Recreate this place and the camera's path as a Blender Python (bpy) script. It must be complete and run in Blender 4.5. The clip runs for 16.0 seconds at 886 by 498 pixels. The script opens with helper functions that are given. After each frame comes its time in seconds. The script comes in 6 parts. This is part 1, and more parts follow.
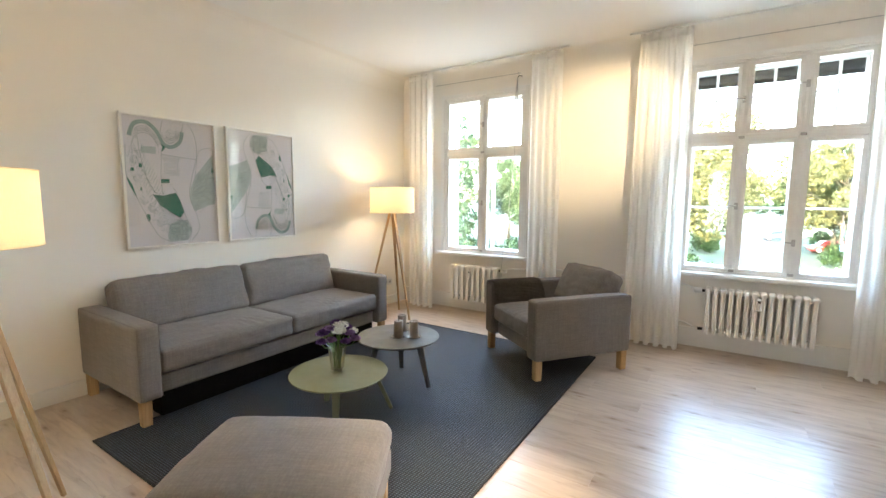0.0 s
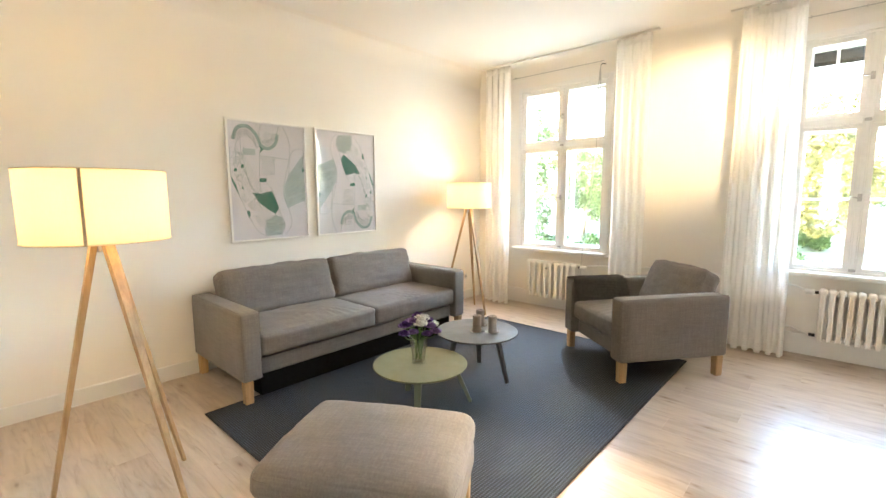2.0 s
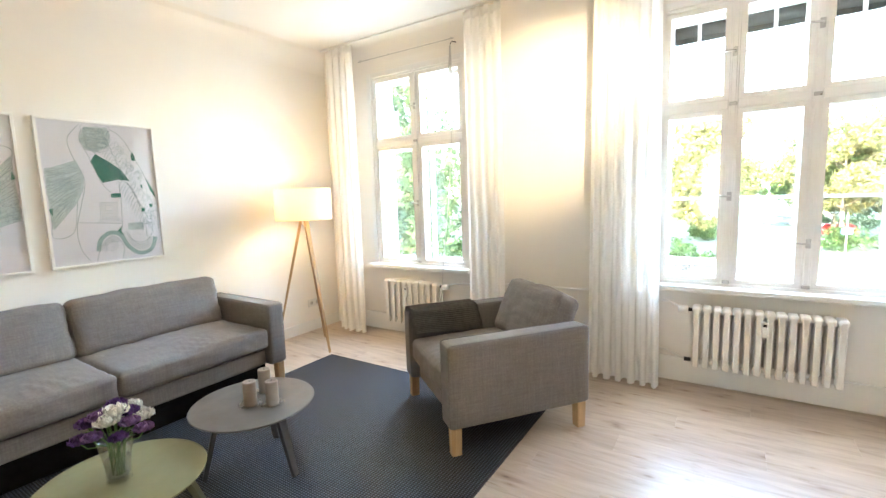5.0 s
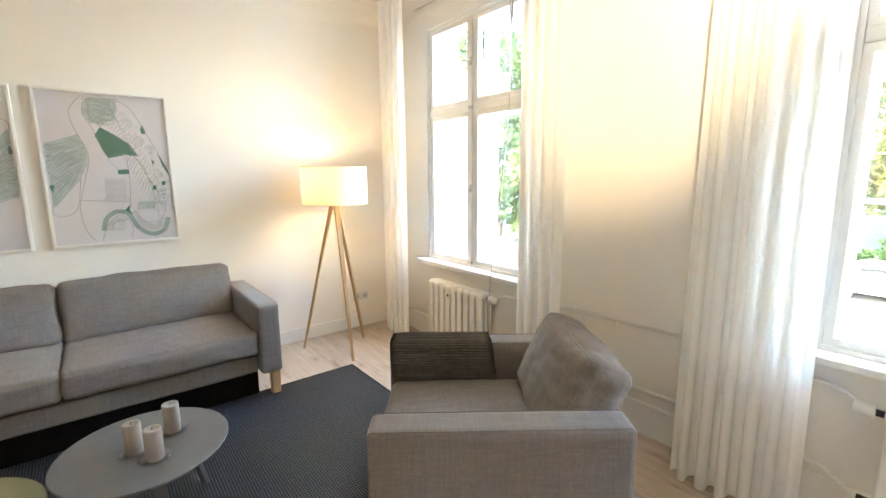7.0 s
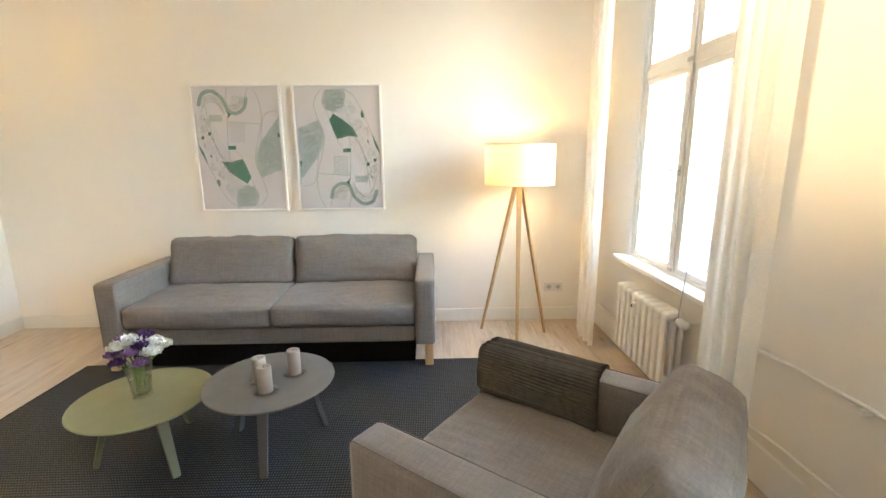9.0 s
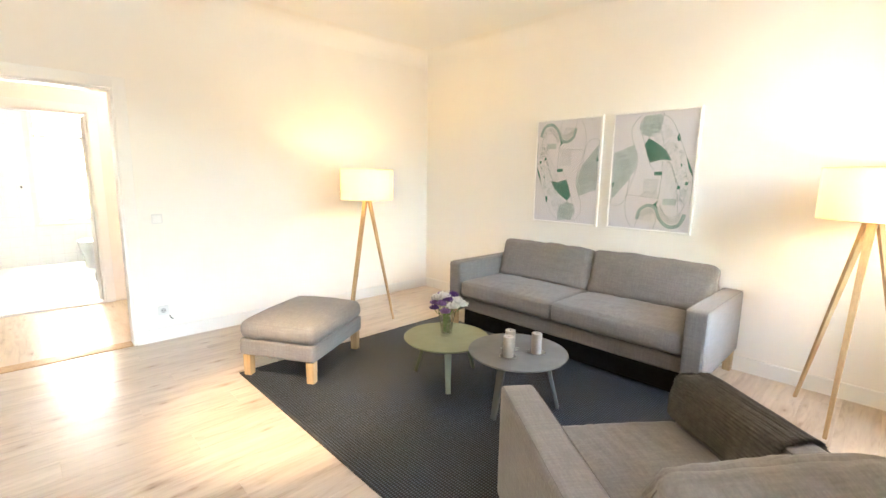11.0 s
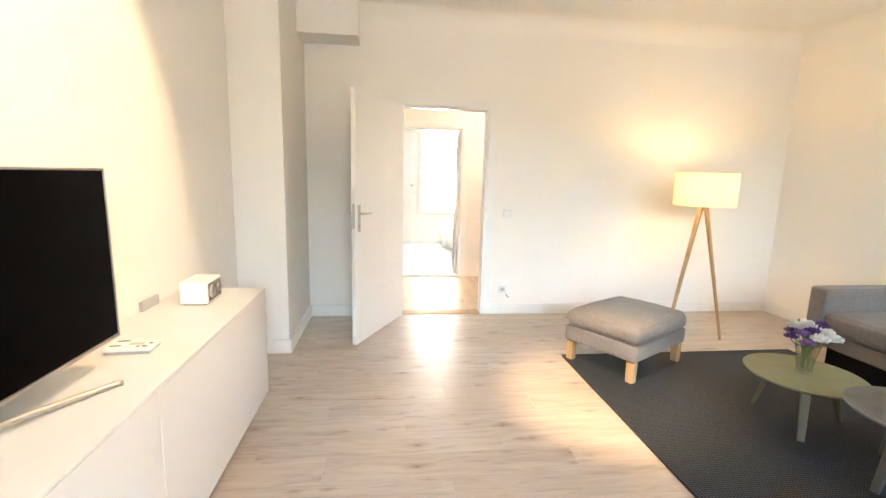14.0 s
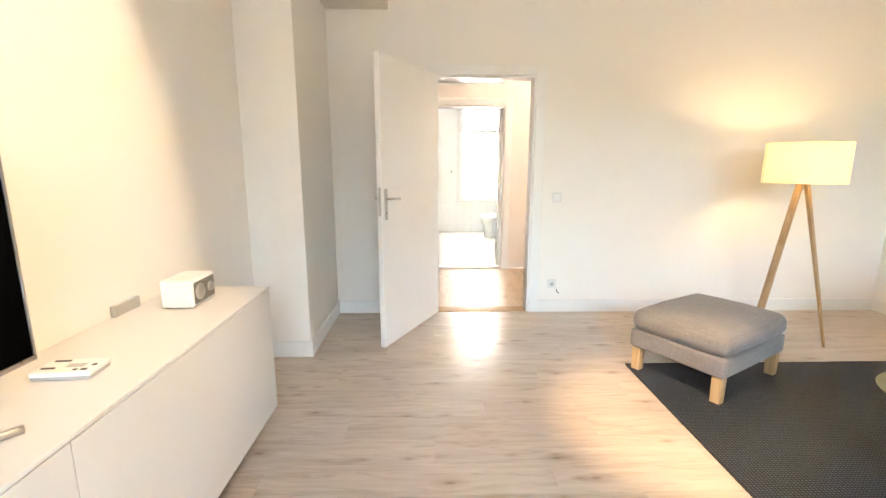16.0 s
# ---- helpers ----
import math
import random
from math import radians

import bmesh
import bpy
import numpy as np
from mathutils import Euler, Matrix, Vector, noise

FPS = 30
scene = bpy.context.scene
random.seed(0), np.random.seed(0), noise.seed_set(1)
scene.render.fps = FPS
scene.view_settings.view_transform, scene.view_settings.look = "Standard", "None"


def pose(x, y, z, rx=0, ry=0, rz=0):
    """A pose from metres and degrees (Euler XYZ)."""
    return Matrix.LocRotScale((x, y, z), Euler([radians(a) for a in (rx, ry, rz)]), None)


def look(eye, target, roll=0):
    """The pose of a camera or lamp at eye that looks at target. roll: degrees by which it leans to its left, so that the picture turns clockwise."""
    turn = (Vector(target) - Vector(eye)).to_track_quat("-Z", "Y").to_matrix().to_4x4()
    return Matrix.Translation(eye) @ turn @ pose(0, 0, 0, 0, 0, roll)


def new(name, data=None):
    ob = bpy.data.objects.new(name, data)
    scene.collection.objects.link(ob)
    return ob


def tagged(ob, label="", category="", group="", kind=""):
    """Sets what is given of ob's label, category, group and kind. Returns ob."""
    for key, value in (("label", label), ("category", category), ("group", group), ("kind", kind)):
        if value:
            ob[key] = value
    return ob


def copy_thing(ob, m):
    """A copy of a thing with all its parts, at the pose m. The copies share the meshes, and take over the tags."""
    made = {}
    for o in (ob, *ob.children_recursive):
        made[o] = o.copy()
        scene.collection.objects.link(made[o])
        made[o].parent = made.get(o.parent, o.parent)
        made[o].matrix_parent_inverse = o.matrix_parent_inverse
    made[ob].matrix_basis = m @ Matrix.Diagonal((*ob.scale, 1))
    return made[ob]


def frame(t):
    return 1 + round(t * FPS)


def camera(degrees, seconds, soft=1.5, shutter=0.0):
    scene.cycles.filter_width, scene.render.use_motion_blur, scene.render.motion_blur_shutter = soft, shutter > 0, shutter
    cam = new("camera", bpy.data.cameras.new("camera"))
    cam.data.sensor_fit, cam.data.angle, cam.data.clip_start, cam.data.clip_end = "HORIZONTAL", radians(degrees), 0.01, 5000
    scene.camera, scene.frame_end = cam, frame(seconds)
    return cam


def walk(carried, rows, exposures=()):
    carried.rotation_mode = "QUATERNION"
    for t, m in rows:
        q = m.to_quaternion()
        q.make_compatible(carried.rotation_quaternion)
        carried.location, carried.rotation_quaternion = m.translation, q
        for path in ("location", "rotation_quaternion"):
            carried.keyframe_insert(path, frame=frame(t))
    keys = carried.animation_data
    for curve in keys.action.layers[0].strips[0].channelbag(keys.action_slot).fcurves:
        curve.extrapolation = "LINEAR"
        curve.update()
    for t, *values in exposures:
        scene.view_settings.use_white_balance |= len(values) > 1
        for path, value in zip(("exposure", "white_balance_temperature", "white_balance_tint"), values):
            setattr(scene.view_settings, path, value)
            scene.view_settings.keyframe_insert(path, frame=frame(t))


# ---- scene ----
cam = camera(90.1, 16.0)
PATH = [
    (0, (0.392, 0.374, 1.411), (-0.693, 2.038, 1.184), 0.4),
    (0.5, (0.344, 0.358, 1.415), (-0.902, 1.904, 1.175), 0.3),
    (1, (0.313, 0.335, 1.397), (-1.026, 1.8, 1.151), 0.2),
    (1.5, (0.31, 0.32, 1.411), (-1.056, 1.758, 1.154), -0.0),
    (2, (0.347, 0.334, 1.407), (-0.99, 1.8, 1.16), -0.3),
    (2.5, (0.365, 0.382, 1.395), (-0.896, 1.92, 1.186), -0.7),
    (3, (0.375, 0.55, 1.412), (-0.802, 2.153, 1.204), -1.3),
    (3.5, (0.294, 0.709, 1.428), (-0.766, 2.391, 1.212), -1.5),
    (4, (0.336, 0.975, 1.403), (-0.699, 2.672, 1.182), -2.0),
    (6.5, (0.452, 2.575, 1.475), (-0.925, 3.99, 1.159), -0.9),
    (7, (0.404, 2.877, 1.471), (-1.146, 4.097, 1.137), -0.5),
    (7.5, (0.456, 3.18, 1.45), (-1.286, 4.098, 1.103), -0.8),
    (8, (0.345, 3.413, 1.463), (-1.512, 4.043, 1.07), -0.9),
    (10.5, (0.471, 4.288, 1.44), (-1.201, 3.243, 1.103), 0.8),
    (11, (0.528, 4.507, 1.442), (-0.851, 3.094, 1.124), 0.9),
    (11.5, (0.702, 4.557, 1.442), (-0.494, 2.985, 1.127), 1.4),
    (12, (0.819, 4.611, 1.446), (-0.189, 2.914, 1.122), 1.6),
    (12.5, (0.854, 4.604, 1.445), (0.032, 2.809, 1.128), 1.9),
    (13, (0.862, 4.593, 1.444), (0.232, 2.722, 1.125), 2.0),
    (13.5, (0.867, 4.584, 1.44), (0.42, 2.661, 1.119), 1.9),
    (14, (0.857, 4.572, 1.434), (0.615, 2.615, 1.104), 1.5),
    (14.5, (0.834, 4.542, 1.414), (0.749, 2.574, 1.066), 1.0),
    (15, (0.813, 4.471, 1.386), (0.812, 2.503, 1.03), 0.5),
    (15.5, (0.8, 4.309, 1.354), (0.798, 2.342, 0.99), 0.0),
    (16, (0.771, 4.09, 1.352), (0.724, 2.126, 0.974), 0.1),
]
EXPOSURES = [(0.0, 5.52, 6400, 13), (1.5, 5.98, 6850, 13), (2.5, 6.06, 6650, 13), (3.5, 6.20, 6300, 12), (6.5, 5.92, 6400, 13), (8.0, 5.80, 6700, 12), (10.5, 6.20, 6900, 14), (12.5, 6.26, 6900, 14), (13.5, 6.21, 6900, 15), (14.2, 5.93, 6950, 16), (16.0, 5.88, 6900, 16)]
walk(cam, [(t, look(eye, target, roll)) for t, eye, target, roll in PATH], EXPOSURES)

SKY, SUN, LAMP = 0.15, 0.45, 0.17
# the last two power lamps added to brighten the room and the hallway
SPOT_F, SPOT_T, SPOT_W, FILL, HALL = 10.8, 3.4, 7.4, 0.17, 0.35
DAY_WIDE, DAY_NARROW = 1.35, 1.0

# ---------------------------------------------------------------- world and sun
world = bpy.data.worlds.new("world")
scene.world = world
world.use_nodes = True
wn = world.node_tree
sky = wn.nodes.new("ShaderNodeTexSky")
sky.sky_type = "NISHITA"
sky.sun_disc = False
sky.sun_elevation = radians(27)
sky.sun_rotation = radians(190)
sky.air_density, sky.dust_density, sky.ozone_density = 1.2, 2.0, 1.2
wn.nodes["Background"].inputs[1].default_value = SKY
wn.links.new(sky.outputs[0], wn.nodes["Background"].inputs[0])
sun_data = bpy.data.lights.new("sun", "SUN")
sun_data.energy, sun_data.angle, sun_data.color = SUN, radians(10), (1.0, 0.93, 0.84)
sun = new("sun", sun_data)
sun.matrix_world = look((-1.6, -9.0, 4.65), (0, 0, 0))


def daylight(x, y, z, w, h, watt, towards):
    """Sky light slanting in at the head of a window's opening."""
    d = bpy.data.lights.new("window_daylight", "AREA")
    d.shape, d.size, d.size_y = "RECTANGLE", w, h
    d.energy, d.color = watt, (0.93, 0.97, 1.0)
    new("window_daylight", d).matrix_world = look((x, y, z), (x, y + towards, z - 0.8))


daylight(0.63, 5.72, 2.16, 1.22, 0.66, DAY_WIDE, -1)
daylight(-2.19, 5.72, 2.16, 1.00, 0.66, DAY_NARROW, -1)


# ---------------------------------------------------------------- materials
def nodes_of(name):
    m = bpy.data.materials.new(name)
    m.use_nodes = True
    nt = m.node_tree
    return m, nt, nt.nodes["Principled BSDF"]


def ramp(nt, fac, stops):
    r = nt.nodes.new("ShaderNodeValToRGB")
    el = r.color_ramp.elements
    while len(el) < len(stops):
        el.new(0.5)
    for e, (p, c) in zip(el, stops):
        e.position, e.color = p, (*c, 1)
    nt.links.new(fac, r.inputs[0])
    return r.outputs[0]


def noise_tex(nt, vec, scale, detail=4.0, rough=0.55, distort=0.0):
    n = nt.nodes.new("ShaderNodeTexNoise")
    n.inputs["Scale"].default_value, n.inputs["Detail"].default_value = scale, detail
    n.inputs["Roughness"].default_value, n.inputs["Distortion"].default_value = rough, distort
    if vec is not None:
        nt.links.new(vec, n.inputs["Vector"])
    return n.outputs["Fac"]


def coords(nt, scale=(1, 1, 1), spread=0.0):
    """Object coordinates, stretched, and shifted for each object by its random number."""
    tc = nt.nodes.new("ShaderNodeTexCoord")
    mp = nt.nodes.new("ShaderNodeMapping")
    mp.inputs["Scale"].default_value = scale
    nt.links.new(tc.outputs["Object"], mp.inputs["Vector"])
    if spread:
        info = nt.nodes.new("ShaderNodeObjectInfo")
        mul = nt.nodes.new("ShaderNodeMath")
        mul.operation = "MULTIPLY"
        mul.inputs[1].default_value = spread
        nt.links.new(info.outputs["Random"], mul.inputs[0])
        nt.links.new(mul.outputs[0], mp.inputs["Location"])
    return mp.outputs[0]


def mixed(nt, a, b, fac=0.5, mode="MIX"):
    m = nt.nodes.new("ShaderNodeMix")
    m.data_type, m.blend_type = "RGBA", mode
    m.inputs[0].default_value = fac
    nt.links.new(a, m.inputs[6])
    nt.links.new(b, m.inputs[7])
    return m.outputs[2]


def bump(nt, bsdf, height, strength, distance=0.002):
    b = nt.nodes.new("ShaderNodeBump")
    b.inputs["Strength"].default_value, b.inputs["Distance"].default_value = strength, distance
    nt.links.new(height, b.inputs["Height"])
    nt.links.new(b.outputs[0], bsdf.inputs["Normal"])


def surface(name, colour, vary=0.06, rough=0.5, metal=0.0, fine=60, coarse=3, relief=0.15, depth=0.001, rough_vary=0.08):
    """Paint, stone, metal: a base colour that drifts at two scales, with fine relief."""
    m, nt, b = nodes_of(name)
    v = coords(nt)
    dark, light = [c * (1 - vary) for c in colour], [min(1, c * (1 + vary)) for c in colour]
    big = ramp(nt, noise_tex(nt, v, coarse), [(0.3, dark), (0.7, light)])
    small = ramp(nt, noise_tex(nt, v, fine), [(0.3, dark), (0.7, light)])
    nt.links.new(mixed(nt, big, small, 0.4), b.inputs["Base Color"])
    r = ramp(nt, noise_tex(nt, v, coarse * 2.3), [(0.3, [max(0, rough - rough_vary)] * 3), (0.7, [min(1, rough + rough_vary)] * 3)])
    nt.links.new(r, b.inputs["Roughness"])
    b.inputs["Metallic"].default_value = metal
    if relief:
        bump(nt, b, noise_tex(nt, v, fine), relief, depth)
    return m


def wood(name, dark, mid, light, along="x", scale=1.0, rough=0.45, spread=9.0):
    m, nt, b = nodes_of(name)
    st = {"x": (0.9, 14, 14), "y": (14, 0.9, 14), "z": (14, 14, 0.9)}[along]
    v = coords(nt, [s * scale for s in st], spread)
    g = noise_tex(nt, v, 2.2, 6, 0.6, 0.6)
    col = ramp(nt, g, [(0.25, dark), (0.5, mid), (0.75, light)])
    st2 = {"x": (3, 90, 90), "y": (90, 3, 90), "z": (90, 90, 3)}[along]
    v2 = coords(nt, [s * scale for s in st2], spread)
    fibre = ramp(nt, noise_tex(nt, v2, 2.0, 3), [(0.35, (0.82, 0.8, 0.78)), (0.65, (1, 1, 1))])
    col = mixed(nt, col, fibre, 0.7, "MULTIPLY")
    nt.links.new(col, b.inputs["Base Color"])
    r = ramp(nt, noise_tex(nt, v2, 1.2, 3), [(0.3, [rough - 0.06] * 3), (0.7, [rough + 0.1] * 3)])
    nt.links.new(r, b.inputs["Roughness"])
    bump(nt, b, noise_tex(nt, v2, 2.0, 3), 0.12, 0.001)
    return m


def laminate(name, along, dark, mid, light, rough):
    """Printed oak boards: long streaks of grain at three scales, small drawn-out knots, tone from board to board."""
    m, nt, b = nodes_of(name)

    def lie(a, c):
        return (a, c, c) if along == "x" else (c, a, c)

    col = ramp(nt, noise_tex(nt, coords(nt, lie(0.55, 6.5), 17.0), 1.8, 4, 0.55, 1.1), [(0.26, dark), (0.46, mid), (0.70, light)])
    streak = ramp(nt, noise_tex(nt, coords(nt, lie(1.7, 11.0), 23.0), 1.9, 3, 0.55, 1.4), [(0.30, (0.80, 0.765, 0.73)), (0.45, (0.96, 0.95, 0.94)), (0.66, (1.04, 1.04, 1.04))])
    col = mixed(nt, col, streak, 1.0, "MULTIPLY")
    v2 = coords(nt, lie(2.0, 44), 29.0)
    pores = ramp(nt, noise_tex(nt, v2, 1.6, 3), [(0.34, (0.91, 0.895, 0.88)), (0.58, (1, 1, 1))])
    col = mixed(nt, col, pores, 0.4, "MULTIPLY")
    for sc, spread, keep0, inner in (((1.9, 5.2), 41.0, 0.50, (0.48, 0.39, 0.31)), ((3.4, 10.0), 67.0, 0.66, (0.58, 0.50, 0.42))):
        vo = nt.nodes.new("ShaderNodeTexVoronoi")
        vo.voronoi_dimensions = "2D"
        vo.inputs["Scale"].default_value, vo.inputs["Randomness"].default_value = 1.0, 1.0
        nt.links.new(coords(nt, (*sc, 1) if along == "x" else (sc[1], sc[0], 1), spread), vo.inputs["Vector"])
        knot = ramp(nt, vo.outputs["Distance"], [(0.015, inner), (0.06, (0.80, 0.74, 0.68)), (0.20, (1, 1, 1))])
        keep = ramp(nt, vo.outputs["Color"], [(keep0, (0, 0, 0)), (keep0 + 0.15, (1, 1, 1))])
        mk = nt.nodes.new("ShaderNodeMix")
        mk.data_type, mk.blend_type = "RGBA", "MULTIPLY"
        nt.links.new(keep, mk.inputs[0])
        nt.links.new(col, mk.inputs[6])
        nt.links.new(knot, mk.inputs[7])
        col = mk.outputs[2]
    info = nt.nodes.new("ShaderNodeObjectInfo")
    tone = ramp(nt, info.outputs["Random"], [(0.0, (0.94, 0.93, 0.92)), (0.5, (0.98, 0.975, 0.97)), (1.0, (1.0, 1.0, 1.0))])
    nt.links.new(mixed(nt, col, tone, 1.0, "MULTIPLY"), b.inputs["Base Color"])
    r = ramp(nt, noise_tex(nt, v2, 1.2, 3), [(0.3, [rough] * 3), (0.7, [rough + 0.03] * 3)])
    nt.links.new(r, b.inputs["Roughness"])
    b.inputs["Specular IOR Level"].default_value = 0.8
    bump(nt, b, noise_tex(nt, v2, 2.0, 3), 0.02, 0.0003)
    return m


def linen(name, a, b_, c):
    """Coarse linen: slubs along both threads, over a slow drift of tone."""
    m, nt, b = nodes_of(name)
    warp = noise_tex(nt, coords(nt, (9, 115, 115), 5), 1.0, 3, 0.6)
    weft = noise_tex(nt, coords(nt, (115, 9, 115), 7), 1.0, 3, 0.6)
    pile = noise_tex(nt, coords(nt, (115, 115, 9), 9), 1.0, 3, 0.6)
    two = nt.nodes.new("ShaderNodeMath")
    add = nt.nodes.new("ShaderNodeMath")
    nt.links.new(warp, two.inputs[0])
    nt.links.new(weft, two.inputs[1])
    nt.links.new(two.outputs[0], add.inputs[0])
    nt.links.new(pile, add.inputs[1])
    half = nt.nodes.new("ShaderNodeMath")
    half.operation = "MULTIPLY"
    half.inputs[1].default_value = 0.3333
    nt.links.new(add.outputs[0], half.inputs[0])
    col = ramp(nt, half.outputs[0], [(0.38, a), (0.5, b_), (0.62, c)])
    drift = ramp(nt, noise_tex(nt, coords(nt), 3.5, 3), [(0.3, (0.88, 0.88, 0.89)), (0.7, (1, 1, 1))])
    nt.links.new(mixed(nt, col, drift, 1.0, "MULTIPLY"), b.inputs["Base Color"])
    b.inputs["Roughness"].default_value = 0.9
    b.inputs["Sheen Weight"].default_value = 0.15
    bump(nt, b, half.outputs[0], 0.3, 0.001)
    return m


def two_sided(name, colour, through_, clear=0.0, fine=300):
    """Cloth that lets light through."""
    m, nt, b = nodes_of(name)
    v = coords(nt, (1, 1, 0.25))
    col = ramp(nt, noise_tex(nt, v, fine, 2), [(0.3, [c * 0.93 for c in colour]), (0.7, colour)])
    d, t, mx = (nt.nodes.new(k) for k in ("ShaderNodeBsdfDiffuse", "ShaderNodeBsdfTranslucent", "ShaderNodeMixShader"))
    nt.links.new(col, d.inputs[0])
    nt.links.new(col, t.inputs[0])
    mx.inputs[0].default_value = through_
    nt.links.new(d.outputs[0], mx.inputs[1])
    nt.links.new(t.outputs[0], mx.inputs[2])
    out = mx.outputs[0]
    if clear:
        tr, m2 = nt.nodes.new("ShaderNodeBsdfTransparent"), nt.nodes.new("ShaderNodeMixShader")
        m2.inputs[0].default_value = clear
        nt.links.new(out, m2.inputs[1])
        nt.links.new(tr.outputs[0], m2.inputs[2])
        out = m2.outputs[0]
    nt.links.new(out, nt.nodes["Material Output"].inputs[0])
    return m


def pane_glass(name, tint=(0.97, 0.99, 0.985), sheen=0.03):
    m, nt, b = nodes_of(name)
    tr, gl, mx, lw, pw, sc = (nt.nodes.new(k) for k in ("ShaderNodeBsdfTransparent", "ShaderNodeBsdfGlossy", "ShaderNodeMixShader", "ShaderNodeLayerWeight", "ShaderNodeMath", "ShaderNodeMath"))
    tr.inputs[0].default_value = (*tint, 1)
    gl.inputs["Roughness"].default_value = 0.02
    lw.inputs[0].default_value = 0.5
    pw.operation, sc.operation = "POWER", "MULTIPLY_ADD"
    pw.inputs[1].default_value = 5.0
    sc.inputs[1].default_value, sc.inputs[2].default_value = 0.9, sheen
    for a, s in ((lw.outputs["Facing"], pw.inputs[0]), (pw.outputs[0], sc.inputs[0]), (sc.outputs[0], mx.inputs[0]), (tr.outputs[0], mx.inputs[1]), (gl.outputs[0], mx.inputs[2]), (mx.outputs[0], nt.nodes["Material Output"].inputs[0])):
        nt.links.new(a, s)
    return m


def glow(name, colour, strength):
    m, nt, b = nodes_of(name)
    b.inputs["Emission Color"].default_value = (*colour, 1)
    b.inputs["Emission Strength"].default_value = strength
    return m


def foliage(name, stops):
    m, nt, b = nodes_of(name)
    g = nt.nodes.new("ShaderNodeNewGeometry")
    col = ramp(nt, g.outputs["Random Per Island"], stops)
    d, t, mx = (nt.nodes.new(k) for k in ("ShaderNodeBsdfDiffuse", "ShaderNodeBsdfTranslucent", "ShaderNodeMixShader"))
    nt.links.new(col, d.inputs[0])
    nt.links.new(col, t.inputs[0])
    mx.inputs[0].default_value = 0.4
    nt.links.new(d.outputs[0], mx.inputs[1])
    nt.links.new(t.outputs[0], mx.inputs[2])
    nt.links.new(mx.outputs[0], nt.nodes["Material Output"].inputs[0])
    return m


def woven_rug(name):
    m, nt, b = nodes_of(name)
    v = coords(nt)
    wv = nt.nodes.new("ShaderNodeTexWave")
    wv.wave_type, wv.bands_direction = "BANDS", "X"
    wv.inputs["Scale"].default_value, wv.inputs["Distortion"].default_value = 19, 0.7
    wv.inputs["Detail Scale"].default_value = 3
    nt.links.new(v, wv.inputs["Vector"])
    w2 = nt.nodes.new("ShaderNodeTexWave")
    w2.wave_type, w2.bands_direction = "BANDS", "Y"
    w2.inputs["Scale"].default_value, w2.inputs["Distortion"].default_value = 24, 0.9
    nt.links.new(v, w2.inputs["Vector"])
    mul = nt.nodes.new("ShaderNodeMath")
    mul.operation = "MULTIPLY"
    nt.links.new(wv.outputs["Fac"], mul.inputs[0])
    nt.links.new(w2.outputs["Fac"], mul.inputs[1])
    col = ramp(nt, mul.outputs[0], [(0.0, (0.0035, 0.004, 0.005)), (0.30, (0.018, 0.025, 0.037)), (1.0, (0.095, 0.122, 0.160))])
    fleck = ramp(nt, noise_tex(nt, v, 90, 3), [(0.35, (0.72, 0.72, 0.74)), (0.7, (1.15, 1.12, 1.1))])
    nt.links.new(mixed(nt, col, fleck, 1.0, "MULTIPLY"), b.inputs["Base Color"])
    b.inputs["Roughness"].default_value = 0.58
    b.inputs["Specular IOR Level"].default_value = 0.4
    bump(nt, b, mul.outputs[0], 0.8, 0.004)
    return m


WALL = surface("wall_paint", (0.83, 0.796, 0.738), 0.012, 0.75, fine=220, coarse=1.3, relief=0.12, depth=0.0008)
CEIL = surface("ceiling_paint", (0.83, 0.815, 0.78), 0.012, 0.85, fine=160, coarse=1.0, relief=0.1)
TRIM = surface("gloss_white_trim", (0.80, 0.79, 0.76), 0.02, 0.38, fine=40, coarse=4, relief=0.06)
HALLPAINT = surface("hall_cream_paint", (0.82, 0.75, 0.68), 0.02, 0.7, fine=120, coarse=2, relief=0.1)
LACQUER = surface("white_lacquer", (0.65, 0.64, 0.615), 0.01, 0.36, fine=30, coarse=2, relief=0.0, rough_vary=0.015)
PLANK = laminate("laminate_oak", "x", (0.43, 0.340, 0.262), (0.52, 0.425, 0.338), (0.59, 0.492, 0.400), 0.28)
HALLWOOD = laminate("hall_oak", "y", (0.50, 0.385, 0.26), (0.58, 0.46, 0.33), (0.64, 0.52, 0.39), 0.34)
OAK = wood("pale_oak", (0.36, 0.21, 0.09), (0.48, 0.31, 0.15), (0.57, 0.39, 0.21), "z", 1.0, 0.45)
FABRIC = linen("grey_linen", (0.160, 0.144, 0.132), (0.190, 0.171, 0.157), (0.226, 0.204, 0.188))
KNIT = surface("brown_knit", (0.165, 0.149, 0.132), 0.25, 0.95, fine=400, coarse=40, relief=0.6, depth=0.002)
PIPING = surface("seam_thread", (0.145, 0.130, 0.119), 0.1, 0.9, fine=300, coarse=20, relief=0.3)
RUG = woven_rug("charcoal_weave")
RUGEDGE = surface("rug_binding", (0.03, 0.03, 0.034), 0.2, 0.9, fine=300, coarse=20, relief=0.4)
GREEN = surface("sage_lacquer", (0.205, 0.205, 0.105), 0.04, 0.5, fine=120, coarse=5, relief=0.05)
GREENLEG = surface("sage_leg_lacquer", (0.12, 0.128, 0.075), 0.05, 0.45, fine=120, coarse=5, relief=0.05)
GREY = surface("grey_lacquer", (0.125, 0.121, 0.112), 0.04, 0.5, fine=120, coarse=5, relief=0.05)
